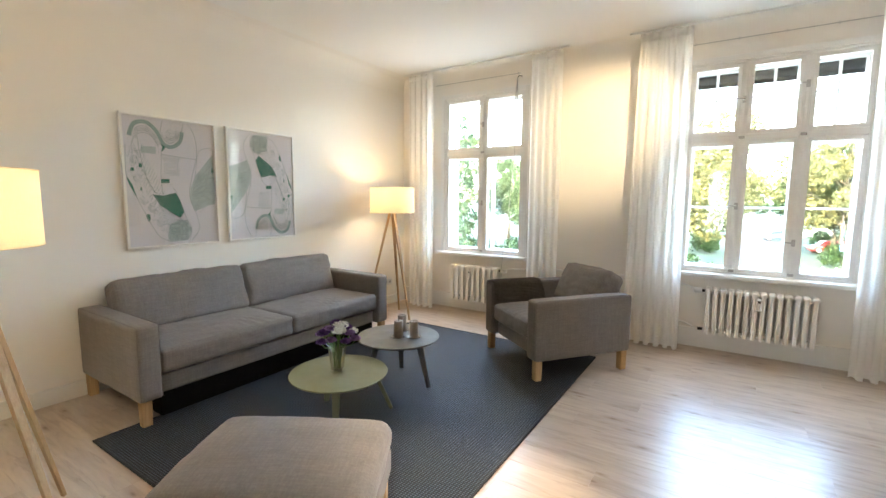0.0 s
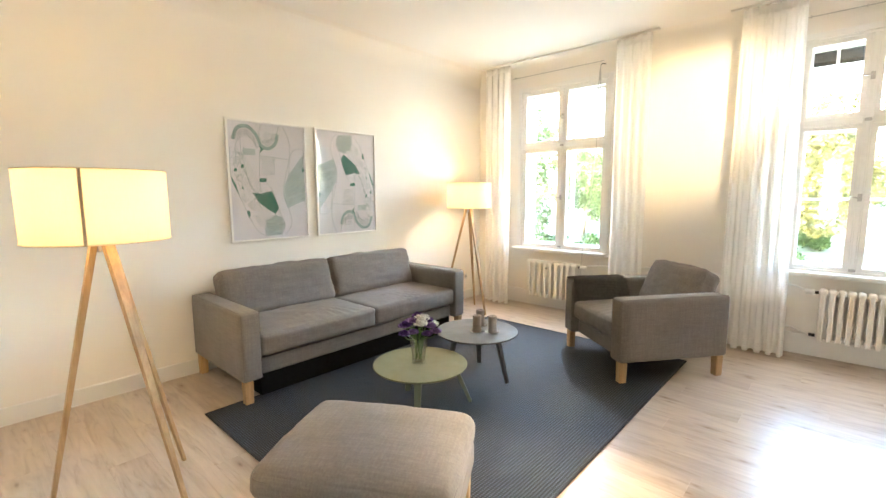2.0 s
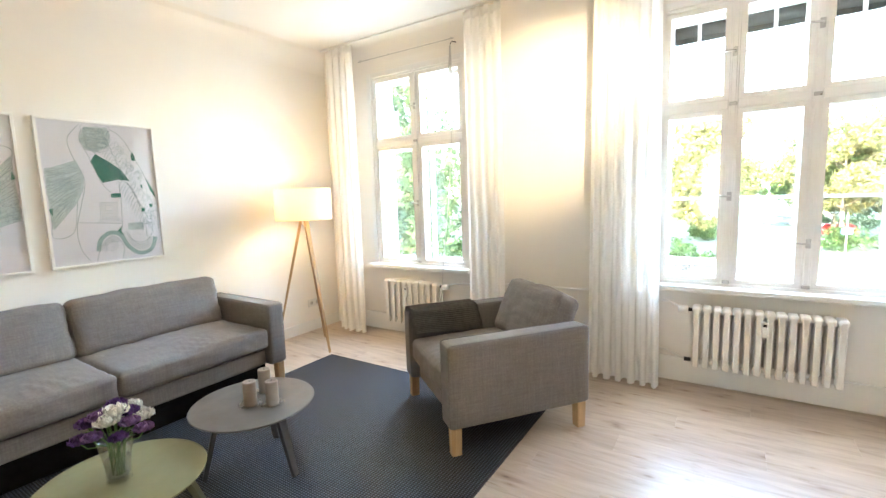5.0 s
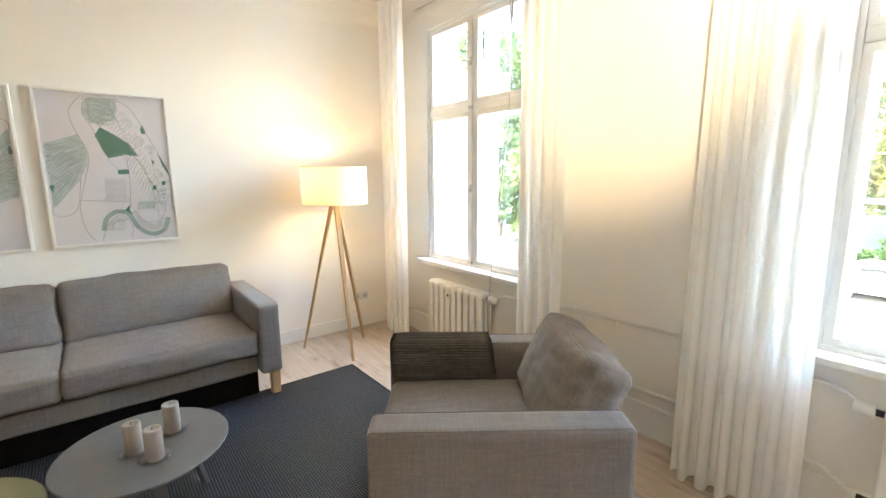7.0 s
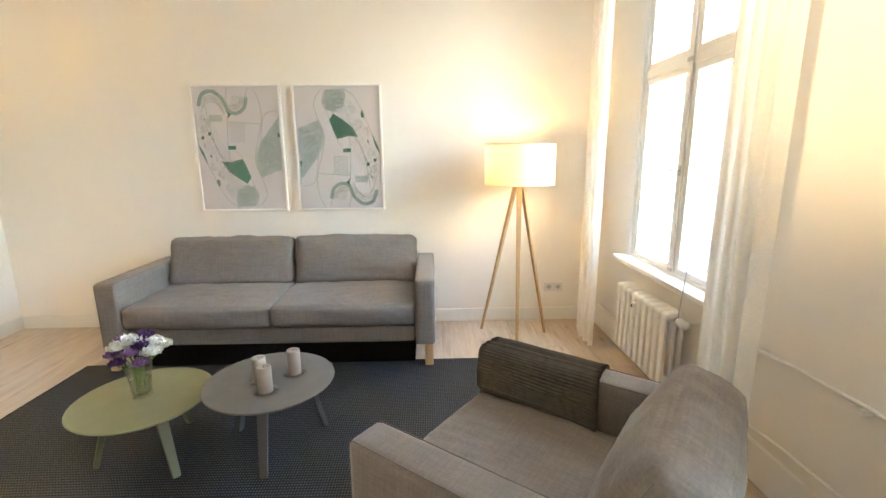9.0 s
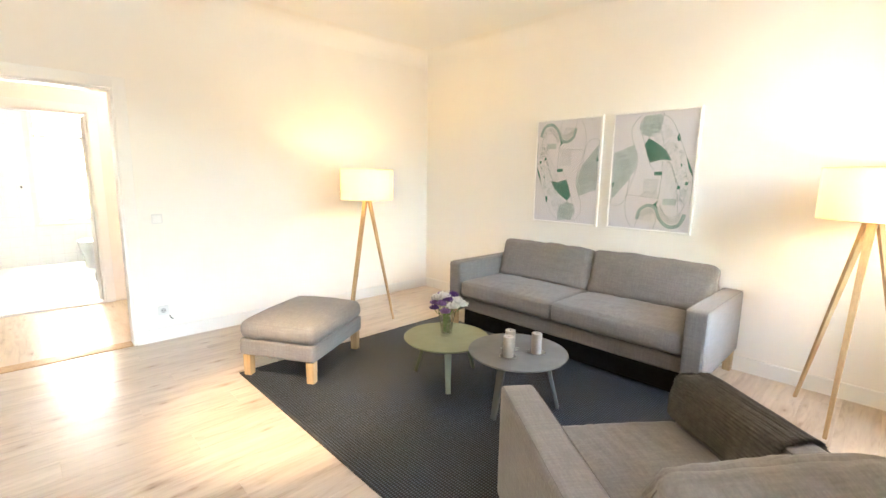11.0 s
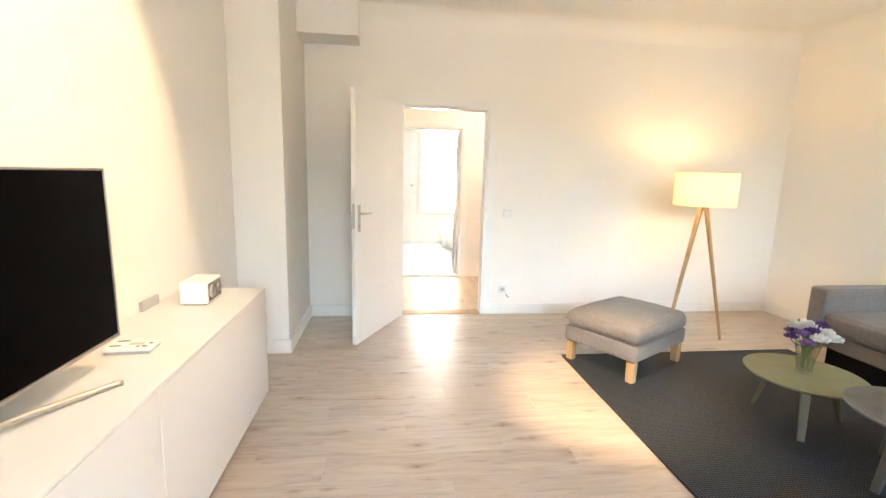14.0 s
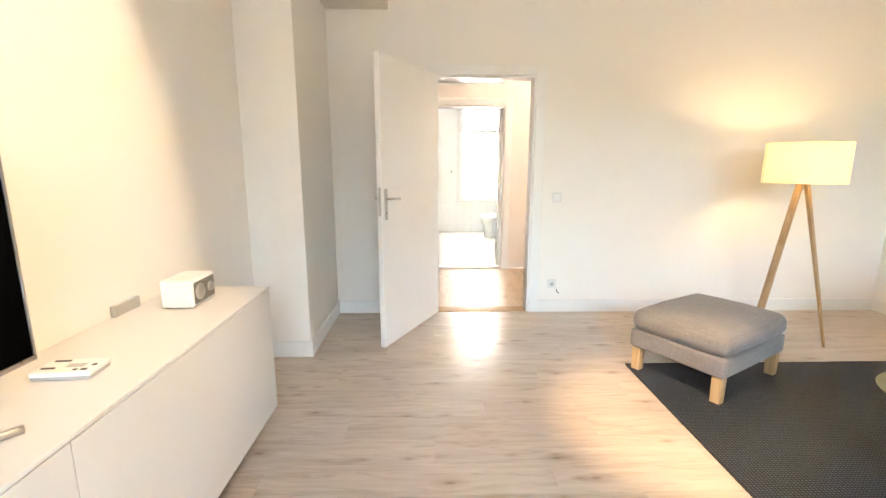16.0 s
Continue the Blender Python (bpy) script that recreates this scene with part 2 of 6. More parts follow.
GREYLEG = surface("slate_leg_lacquer", (0.085, 0.092, 0.092), 0.05, 0.45, fine=120, coarse=5, relief=0.05)
SHADE = two_sided("shade_cloth", (0.80, 0.69, 0.50), 0.26, 0.0, 260)
TAPE = two_sided("shade_tape", (0.55, 0.48, 0.38), 0.25, 0.0, 260)
SHEER = two_sided("curtain_voile", (0.97, 0.96, 0.93), 0.50, 0.0, 340)
PANE = pane_glass("window_glass")
PICGLASS = pane_glass("picture_glass", (0.99, 0.99, 0.99))
CLEAR = pane_glass("clear_glass", (0.985, 0.995, 0.99), 0.14)
WATER = pane_glass("water", (0.95, 0.975, 0.955))
CHROME = surface("chrome", (0.72, 0.72, 0.72), 0.03, 0.16, 1.0, fine=80, coarse=5, relief=0.0)
STEEL = surface("brushed_steel", (0.50, 0.49, 0.47), 0.08, 0.34, 1.0, fine=160, coarse=8, relief=0.05)
BLACKMETAL = surface("black_steel", (0.02, 0.02, 0.02), 0.15, 0.45, 0.0, fine=90, coarse=6, relief=0.1)
BLACKPL = surface("black_plastic", (0.025, 0.025, 0.025), 0.15, 0.5, fine=200, coarse=12, relief=0.15)
SCREEN = surface("screen_glass", (0.0005, 0.0005, 0.0006), 0.1, 0.3, fine=20, coarse=1, relief=0.0, rough_vary=0.02)
SCREEN.node_tree.nodes["Principled BSDF"].inputs["Specular IOR Level"].default_value = 0.03
# dull near-black: shade painted under the sofa and below the seat cushions
SHADEBLACK = surface("gap_shade_black", (0.006, 0.006, 0.006), 0.2, 0.95, fine=200, coarse=12, relief=0.2)
SHADEBLACK.node_tree.nodes["Principled BSDF"].inputs["Specular IOR Level"].default_value = 0.1
ENAMEL = surface("cream_radiator_enamel", (0.80, 0.785, 0.74), 0.02, 0.5, fine=60, coarse=6, relief=0.06)
WHITEPL = surface("white_plastic", (0.78, 0.77, 0.74), 0.02, 0.35, fine=90, coarse=12, relief=0.04)
GREYPL = surface("grey_plastic", (0.45, 0.44, 0.42), 0.05, 0.45, fine=90, coarse=12, relief=0.06)
WAX = surface("taupe_wax", (0.29, 0.25, 0.215), 0.10, 0.55, fine=70, coarse=14, relief=0.25)
PAPER = surface("print_paper", (0.70, 0.685, 0.715), 0.012, 0.8, fine=200, coarse=4, relief=0.03)
INKDARK = surface("dark_green_ink", (0.045, 0.185, 0.135), 0.3, 0.8, fine=110, coarse=30, relief=0.0)
INKTEAL = surface("grey_teal_ink", (0.30, 0.40, 0.385), 0.3, 0.8, fine=140, coarse=30, relief=0.0)
INKPALE = surface("pale_teal_ink", (0.46, 0.53, 0.525), 0.22, 0.8, fine=160, coarse=24, relief=0.0)
INKHATCH = surface("soft_teal_ink", (0.27, 0.335, 0.33), 0.1, 0.8, fine=160, coarse=24, relief=0.0)
INKLINE = surface("grey_line_ink", (0.30, 0.35, 0.345), 0.1, 0.8, fine=160, coarse=24, relief=0.0)
FRAMEWHITE = surface("white_frame_paint", (0.80, 0.78, 0.74), 0.02, 0.4, fine=60, coarse=6, relief=0.05)
PETALW = surface("white_petal", (0.82, 0.80, 0.74), 0.08, 0.7, fine=60, coarse=20, relief=0.15)
PETALP = surface("purple_petal", (0.10, 0.04, 0.19), 0.5, 0.7, fine=70, coarse=30, relief=0.15)
PETALL = surface("lilac_petal", (0.24, 0.13, 0.33), 0.35, 0.7, fine=70, coarse=30, relief=0.15)
STEM = surface("green_stem", (0.10, 0.20, 0.05), 0.3, 0.6, fine=70, coarse=12, relief=0.1)
TILE = surface("white_tile", (0.80, 0.80, 0.78), 0.015, 0.15, fine=20, coarse=5, relief=0.0)
GROUT = surface("grey_grout", (0.68, 0.68, 0.66), 0.08, 0.85, fine=200, coarse=10, relief=0.2)
CERAMIC = surface("white_ceramic", (0.80, 0.80, 0.79), 0.01, 0.1, fine=20, coarse=4, relief=0.0)
ASPHALT = surface("asphalt", (0.042, 0.042, 0.041), 0.25, 0.9, fine=30, coarse=0.4, relief=0.4, depth=0.01)
PAVING = surface("pale_paving", (0.055, 0.053, 0.050), 0.15, 0.9, fine=20, coarse=0.5, relief=0.3, depth=0.01)
GRAVEL = surface("path_gravel", (0.062, 0.056, 0.050), 0.2, 0.95, fine=25, coarse=0.6, relief=0.5, depth=0.01)
GRASS = surface("lawn", (0.042, 0.058, 0.024), 0.35, 0.95, fine=14, coarse=0.3, relief=0.6, depth=0.02)
BARK = surface("bark", (0.11, 0.085, 0.06), 0.35, 0.95, fine=18, coarse=3, relief=0.8, depth=0.02)
LEAFY = foliage("autumn_leaves", [(0.0, (0.06, 0.075, 0.04)), (0.35, (0.11, 0.12, 0.055)), (0.7, (0.18, 0.165, 0.065)), (1.0, (0.25, 0.205, 0.08))])
LEAFG = foliage("green_leaves", [(0.0, (0.05, 0.075, 0.04)), (0.5, (0.085, 0.12, 0.055)), (1.0, (0.14, 0.17, 0.075))])
LEAFD = foliage("hedge_leaves", [(0.0, (0.014, 0.03, 0.012)), (0.5, (0.03, 0.06, 0.02)), (1.0, (0.07, 0.10, 0.035))])
CARWHITE = surface("white_car_paint", (0.42, 0.42, 0.42), 0.01, 0.18, fine=20, coarse=2, relief=0.0)
CARRED = surface("red_car_paint", (0.32, 0.025, 0.02), 0.05, 0.2, fine=20, coarse=2, relief=0.0)
CARDARK = surface("dark_car_paint", (0.03, 0.04, 0.055), 0.05, 0.2, fine=20, coarse=2, relief=0.0)
CARGLASS = surface("car_glass", (0.015, 0.018, 0.02), 0.1, 0.08, fine=20, coarse=2, relief=0.0)
TYRE = surface("tyre_rubber", (0.02, 0.02, 0.02), 0.2, 0.8, fine=60, coarse=6, relief=0.2)
RENDERED = surface("ochre_render", (0.52, 0.36, 0.16), 0.08, 0.9, fine=60, coarse=1.5, relief=0.4, depth=0.003)
AWNING = surface("dark_shutter", (0.014, 0.013, 0.012), 0.2, 0.7, fine=60, coarse=4, relief=0.2)
SIGN = surface("blue_sign_enamel", (0.05, 0.16, 0.38), 0.05, 0.4, fine=60, coarse=4, relief=0.0)
DARKGREY = surface("dark_grey_plastic", (0.06, 0.06, 0.062), 0.2, 0.45, fine=160, coarse=12, relief=0.1)
GREYDIAL = surface("mid_grey_grille", (0.16, 0.158, 0.15), 0.2, 0.5, fine=260, coarse=12, relief=0.3)
PALEGREY = surface("pale_grey_plastic", (0.70, 0.69, 0.665), 0.03, 0.4, fine=90, coarse=12, relief=0.04)
FROST = two_sided("frosted_glass", (0.93, 0.96, 0.98), 0.72, 0.0, 120)
# glow of the made-up lamp in the hallway
GLOBE = glow("fill_globe", (1.0, 0.90, 0.78), 1.5)
BULB = glow("warm_bulb", (1.0, 0.70, 0.36), 3.4)


# ---------------------------------------------------------------- mesh helpers
def part(name, bm, material, parent=None, label="", smooth=False):
    me = bpy.data.meshes.new(name)
    bm.to_mesh(me)
    bm.free()
    me.materials.append(material)
    if smooth:
        me.polygons.foreach_set("use_smooth", [True] * len(me.polygons))
    ob = new(name, me)
    if parent is not None:
        ob.parent = parent
    if label:
        tagged(ob, label)
    return ob


def thing(name, m, label, category, group="", kind=""):
    e = new(name)
    e.empty_display_size = 0.1
    e.matrix_world = m
    return tagged(e, label, category, group, kind)


def box(x0, x1, y0, y1, z0, z1, bevel=0.0, seg=2, bm=None):
    out = bm or bmesh.new()
    tmp = bmesh.new()
    bmesh.ops.create_cube(tmp, size=1)
    for v in tmp.verts:
        v.co = ((x0 + x1) / 2 + v.co.x * (x1 - x0), (y0 + y1) / 2 + v.co.y * (y1 - y0), (z0 + z1) / 2 + v.co.z * (z1 - z0))
    if bevel:
        bmesh.ops.bevel(tmp, geom=tmp.edges[:], offset=bevel, segments=seg, profile=0.5, affect="EDGES")
    return joined(out, tmp)


def joined(out, tmp):
    me = bpy.data.meshes.new("tmp")
    tmp.to_mesh(me)
    tmp.free()
    out.from_mesh(me)
    bpy.data.meshes.remove(me)
    return out


def soft(size, r, puff=(0, 0, 0), n=14, seed=0, wrinkle=0.0, bm=None, crease=0.0):
    """An upholstered block round the origin: rounded by r, its faces swollen by puff, with faint wrinkles."""
    out = bm or bmesh.new()
    tmp = bmesh.new()
    bmesh.ops.create_cube(tmp, size=2)
    bmesh.ops.subdivide_edges(tmp, edges=tmp.edges[:], cuts=n, use_grid_fill=True)
    h = Vector(size) / 2
    for v in tmp.verts:
        u = v.co.copy()
        p = Vector([h[i] * (1 if u[i] > 0 else -1) * (1 - (1 - min(1, abs(u[i]))) ** 1.5) for i in range(3)])
        core = Vector([max(-(h[i] - r), min(h[i] - r, p[i])) for i in range(3)])
        d = p - core
        if d.length > 1e-6:
            on = [i for i in range(3) if abs(abs(u[i]) - 1) < 1e-4]
            p = core + d.normalized() * (r if on else d.length)
        q = Vector([p[i] / h[i] for i in range(3)])
        for i in range(3):
            j, k = (i + 1) % 3, (i + 2) % 3
            if abs(u[i]) > 0.99:
                p[i] += (1 if u[i] > 0 else -1) * puff[i] * max(0, 1 - q[j] ** 2) ** 0.7 * max(0, 1 - q[k] ** 2) ** 0.7
        if wrinkle:
            w = noise.noise(Vector((p.x * 5 + seed * 7, p.y * 9, p.z * 9))) + 0.75 * noise.noise(Vector((p.x * 17, p.y * 24 + seed * 3, p.z * 19)))
            p += p.normalized() * w * wrinkle
        if crease and p.z > 0:
            cx = 0.16 * math.sin(seed * 2.3)
            fall = math.exp(-((p.x - cx) / 0.21) ** 2 - ((p.y + h.y * 0.62) / 0.17) ** 2)
            bend = 46 * (p.x - cx) + 14 * p.y + 2.0 * noise.noise(Vector((p.x * 4, p.y * 4, seed)))
            p.z += crease * fall * (abs(math.sin(bend)) - 0.6)
            p.z -= crease * 0.7 * math.exp(-((p.x + 0.2) / 0.35) ** 2) * max(0, math.sin(p.x * 21 + p.y * 5 + seed)) * max(0, p.y / h.y)
        v.co = p
    return joined(out, tmp)


def moved(bm, m):
    bmesh.ops.transform(bm, matrix=m, verts=bm.verts)
    return bm


def tube(points, r, closed=False, seg=8, bm=None, r_end=None):
    """A round bar along points."""
    out = bm or bmesh.new()
    pts = [Vector(p) for p in points]
    rings, n = [], len(pts)
    for i, p in enumerate(pts):
        a, b = (pts[(i - 1) % n], pts[(i + 1) % n]) if closed else (pts[max(0, i - 1)], pts[min(n - 1, i + 1)])
        q = (b - a).to_track_quat("Z", "Y")
        rr = r if r_end is None else r + (r_end - r) * i / (n - 1)
        rings.append([out.verts.new(p + q @ Vector((math.cos(6.28319 * k / seg) * rr, math.sin(6.28319 * k / seg) * rr, 0))) for k in range(seg)])
    pairs = list(zip(rings, rings[1:])) + ([(rings[-1], rings[0])] if closed else [])
    for a, b in pairs:
        for k in range(seg):
            out.faces.new((a[k], a[(k + 1) % seg], b[(k + 1) % seg], b[k]))
    if not closed:
        out.faces.new(rings[0][::-1])
        out.faces.new(rings[-1])
    return out


def lathe(profile, seg=32, bm=None, at=(0, 0, 0)):
    """A turned body from (radius, height) pairs; closed at an end whose radius is 0."""
    out = bm or bmesh.new()
    o = Vector(at)
    rings = []
    for r, z in profile:
        if r < 1e-6:
            rings.append([out.verts.new(o + Vector((0, 0, z)))])
        else:
            rings.append([out.verts.new(o + Vector((math.cos(6.28319 * k / seg) * r, math.sin(6.28319 * k / seg) * r, z))) for k in range(seg)])
    for a, b in zip(rings, rings[1:]):
        for k in range(seg):
            if len(a) == 1 and len(b) == 1:
                continue
            if len(a) == 1:
                out.faces.new((a[0], b[k], b[(k + 1) % seg]))
            elif len(b) == 1:
                out.faces.new((a[k], b[0], a[(k + 1) % seg])[::-1])
            else:
                out.faces.new((a[k], a[(k + 1) % seg], b[(k + 1) % seg], b[k]))
    return out


def taper(foot, head, a, b, width_head=None, bm=None):
    """A bar with a rectangular section a (across) by b, from head down to foot."""
    out = bm or bmesh.new()
    foot, head = Vector(foot), Vector(head)
    d = (head - foot).normalized()
    side = Vector((0, 0, 1)).cross(Vector((d.x, d.y, 0)) if abs(d.x) + abs(d.y) > 1e-4 else Vector((1, 0, 0))).normalized()
    fore = d.cross(side).normalized()
    rings = []
    for p, (w, t) in ((foot, (a, b)), (head, width_head or (a, b))):
        rings.append([out.verts.new(p + side * sx * w / 2 + fore * sy * t / 2) for sx, sy in ((-1, -1), (1, -1), (1, 1), (-1, 1))])
    for k in range(4):
        out.faces.new((rings[0][k], rings[0][(k + 1) % 4], rings[1][(k + 1) % 4], rings[1][k]))
    out.faces.new(rings[0][::-1])
    out.faces.new(rings[1])
    bmesh.ops.bevel(out, geom=out.edges[:], offset=min(a, b) * 0.16, segments=2, profile=0.5, affect="EDGES")
    return out


def structure(name, bm, material, label, category, smooth=False):
    return tagged(part(name, bm, material, None, "", smooth), label, category, "", "structure")


# ---------------------------------------------------------------- the room
XW, XE, YS, YN, TOP = -3.40, 2.01, 0.16, 5.20, 2.955
PX, PY = 1.64, 1.10          # chimney breast: its corner
T = 0.14
DOOR = (-0.115, 0.735, 2.085)
WIN1, WIN2 = (-2.735, -1.65), (-0.02, 1.28)
WZ0, WZ1, MEET = 0.735, 2.64, 1.97


def wall_with_holes(along, a0, a1, b0, b1, z1, holes, z0=0.0):
    """A wall along x or y from a0 to a1, b0 to b1 thick, with holes (a, a, z, z) cut right through."""
    bm = bmesh.new()
    edges = sorted({a0, a1, *[h[0] for h in holes], *[h[1] for h in holes]})
    for lo, hi in zip(edges, edges[1:]):
        cut = sorted((h[2], h[3]) for h in holes if h[0] <= lo + 1e-6 and h[1] >= hi - 1e-6)
        z = z0
        for c0, c1 in cut + [(z1, z1)]:
            if c0 > z + 1e-6:
                if along == "x":
                    box(lo, hi, b0, b1, z, c0, bm=bm)
                else:
                    box(b0, b1, lo, hi, z, c0, bm=bm)
            z = c1
    return bm


structure("wall_west", wall_with_holes("y", YS - T, YN + 0.36, XW - T, XW, TOP, []), WALL, "warm white painted plaster wall behind the sofa", "wall")
structure("wall_east", wall_with_holes("y", PY, YN + 0.36, XE, XE + T, TOP, []), WALL, "warm white painted wall behind the television", "wall")
structure("wall_south", wall_with_holes("x", XW, PX, YS - T, YS, TOP, [(DOOR[0], DOOR[1], 0.0, DOOR[2])]), WALL, "white painted wall with the open room door", "wall")
structure("wall_north", wall_with_holes("x", XW, XE, YN, YN + 0.34, TOP, [(*WIN1, WZ0, WZ1), (*WIN2, WZ0, WZ1)]), WALL, "white window wall with two tall windows", "wall")
structure("chimney_breast", box(PX, XE + T, YS - T, PY, 0, TOP, 0.004, 2), WALL, "white plastered chimney breast beside the door", "wall")
structure("ceiling_beam", box(1.13, PX, YS, 0.48, 2.59, TOP, 0.004, 2), WALL, "short white boxed soffit under the ceiling", "beam")
# concave cove between walls and ceiling, carried round the room
COVE = 0.20
bm = bmesh.new()
loops = []
ring_of = ((XW, YS, 1, 1), (PX, YS, -1, 1), (PX, PY, -1, 1), (XE, PY, -1, 1), (XE, YN, -1, -1), (XW, YN, 1, -1))
for k in range(13):
    a = radians(7.5 * k)
    d, z = COVE * (1 - math.cos(a)) - 0.001, TOP - COVE * (1 - math.sin(a)) + 0.001
    loops.append([bm.verts.new((x + sx * d, y + sy * d, z)) for x, y, sx, sy in ring_of])
loops.append([bm.verts.new((x - sx * 0.02, y - sy * 0.02, TOP + 0.02)) for x, y, sx, sy in ring_of])
for a, b in zip(loops, loops[1:] + loops[:1]):
    for k in range(6):
        f = bm.faces.new((a[k], a[(k + 1) % 6], b[(k + 1) % 6], b[k]))
        f.smooth = True
bmesh.ops.recalc_face_normals(bm, faces=bm.faces[:])
for e in bm.edges:
    e.smooth = e.calc_face_angle(0.0) < 0.6
structure("ceiling_cove", bm, WALL, "smooth plaster cove rounding the walls into the ceiling", "cornice")
structure("ceiling", box(XW - T, XE + T, YS - T, YN + 0.34, TOP, TOP + 0.12), CEIL, "smooth warm white ceiling", "ceiling")


def skirting(name, x0, x1, y0, y1, h, face):
    """A board with a rounded top edge towards the room."""
    bm = box(x0, x1, y0, y1, 0.006 if h > 0.15 else 0.0, h)
    top = [e for e in bm.edges if all(abs(v.co.z - h) < 1e-5 for v in e.verts)]
    bmesh.ops.bevel(bm, geom=top, offset=0.006, segments=2, profile=0.5, affect="EDGES")
    return structure(name, bm, TRIM, "white painted skirting board along the wall", "skirting board")


skirting("baseboard_west", XW, XW + 0.016, YS + 0.016, YN - 0.02, 0.115, "x")
skirting("baseboard_south_1", XW, DOOR[0] - 0.085, YS, YS + 0.016, 0.115, "y")
skirting("baseboard_south_2", DOOR[1] + 0.085, PX - 0.016, YS, YS + 0.016, 0.115, "y")
skirting("baseboard_chimney_side", PX - 0.016, PX, YS, PY + 0.016, 0.115, "x")
skirting("baseboard_chimney_front", PX, XE, PY, PY + 0.016, 0.115, "y")
skirting("baseboard_east", XE - 0.016, XE, PY + 0.016, YN, 0.115, "x")
skirting("baseboard_north", XW + 0.016, XE - 0.016, YN - 0.02, YN, 0.19, "y")


# door casing, threshold and leaf
def casing(x0, x1, h, y, out, group):
    d = thing(group, Matrix.Identity(4), "white painted door lining with a stepped casing", "door frame", "", "structure")
    w = 0.085
    for name, (a0, a1, z0, z1) in (("side_casing", (x0 - w, x0, 0, h + w)), ("side_casing", (x1, x1 + w, 0, h + w)), ("head_casing", (x0, x1, h, h + w))):
        bm = box(a0, a1, y, y + out * 0.018, z0, z1, 0.003, 2)
        part(name, bm, TRIM, d)
    return d


frame_1 = casing(*DOOR, YS, 1, "door_frame_1")
for nm, bx in (("jamb", (DOOR[0], DOOR[0] + 0.018, YS - T, YS, 0, DOOR[2])), ("jamb", (DOOR[1] - 0.018, DOOR[1], YS - T, YS, 0, DOOR[2])), ("jamb_head", (DOOR[0] + 0.018, DOOR[1] - 0.018, YS - T, YS, DOOR[2] - 0.018, DOOR[2]))):
    part(nm, box(*bx, 0.002, 1), TRIM, frame_1)
part("threshold", box(DOOR[0] + 0.018, DOOR[1] - 0.018, YS - T, YS, -0.01, 0.006, 0.003, 2), OAK, frame_1, "worn oak threshold strip")

LW, LH = 0.895, 2.07
hinge = Vector((DOOR[1] + 0.005, YS + 0.025, 0.01))
leaf_angle = math.degrees(math.atan2(0.990 - hinge.y, 1.142 - hinge.x))
door_1 = thing("door_1", pose(*hinge, 0, 0, leaf_angle), "plain white painted room door standing open", "door", "", "structure")
bm = box(0, LW, -0.02, 0.02, 0, LH, 0.003, 2)
part("leaf", bm, TRIM, door_1)
for side in (-1, 1):
    y = side * 0.02
    plate = part("handle_plate", box(LW - 0.065, LW - 0.028, min(y, y + side * 0.007), max(y, y + side * 0.007), 0.95, 1.17, 0.003, 2), STEEL, door_1, "brushed steel long plate")
    part("lever", tube([(LW - 0.046, side * 0.02, 1.10), (LW - 0.046, side * 0.06, 1.10), (LW - 0.065, side * 0.067, 1.10), (LW - 0.17, side * 0.064, 1.095)], 0.009, seg=10), STEEL, plate, "brushed steel lever", True)
    part("keyhole", lathe([(0, 0), (0.006, 0), (0.006, 0.001), (0, 0.001)], 12), BLACKPL, plate).matrix_local = pose(LW - 0.046, side * 0.0272, 1.0, -90 * side)
part("lock_plate", box(LW, LW + 0.0015, -0.011, 0.011, 0.98, 1.18), STEEL, door_1)
for z in (0.25, 1.65):
    part("hinge", tube([(-0.004, 0.0, z), (-0.004, 0.0, z + 0.09)], 0.008, seg=10), STEEL, door_1)


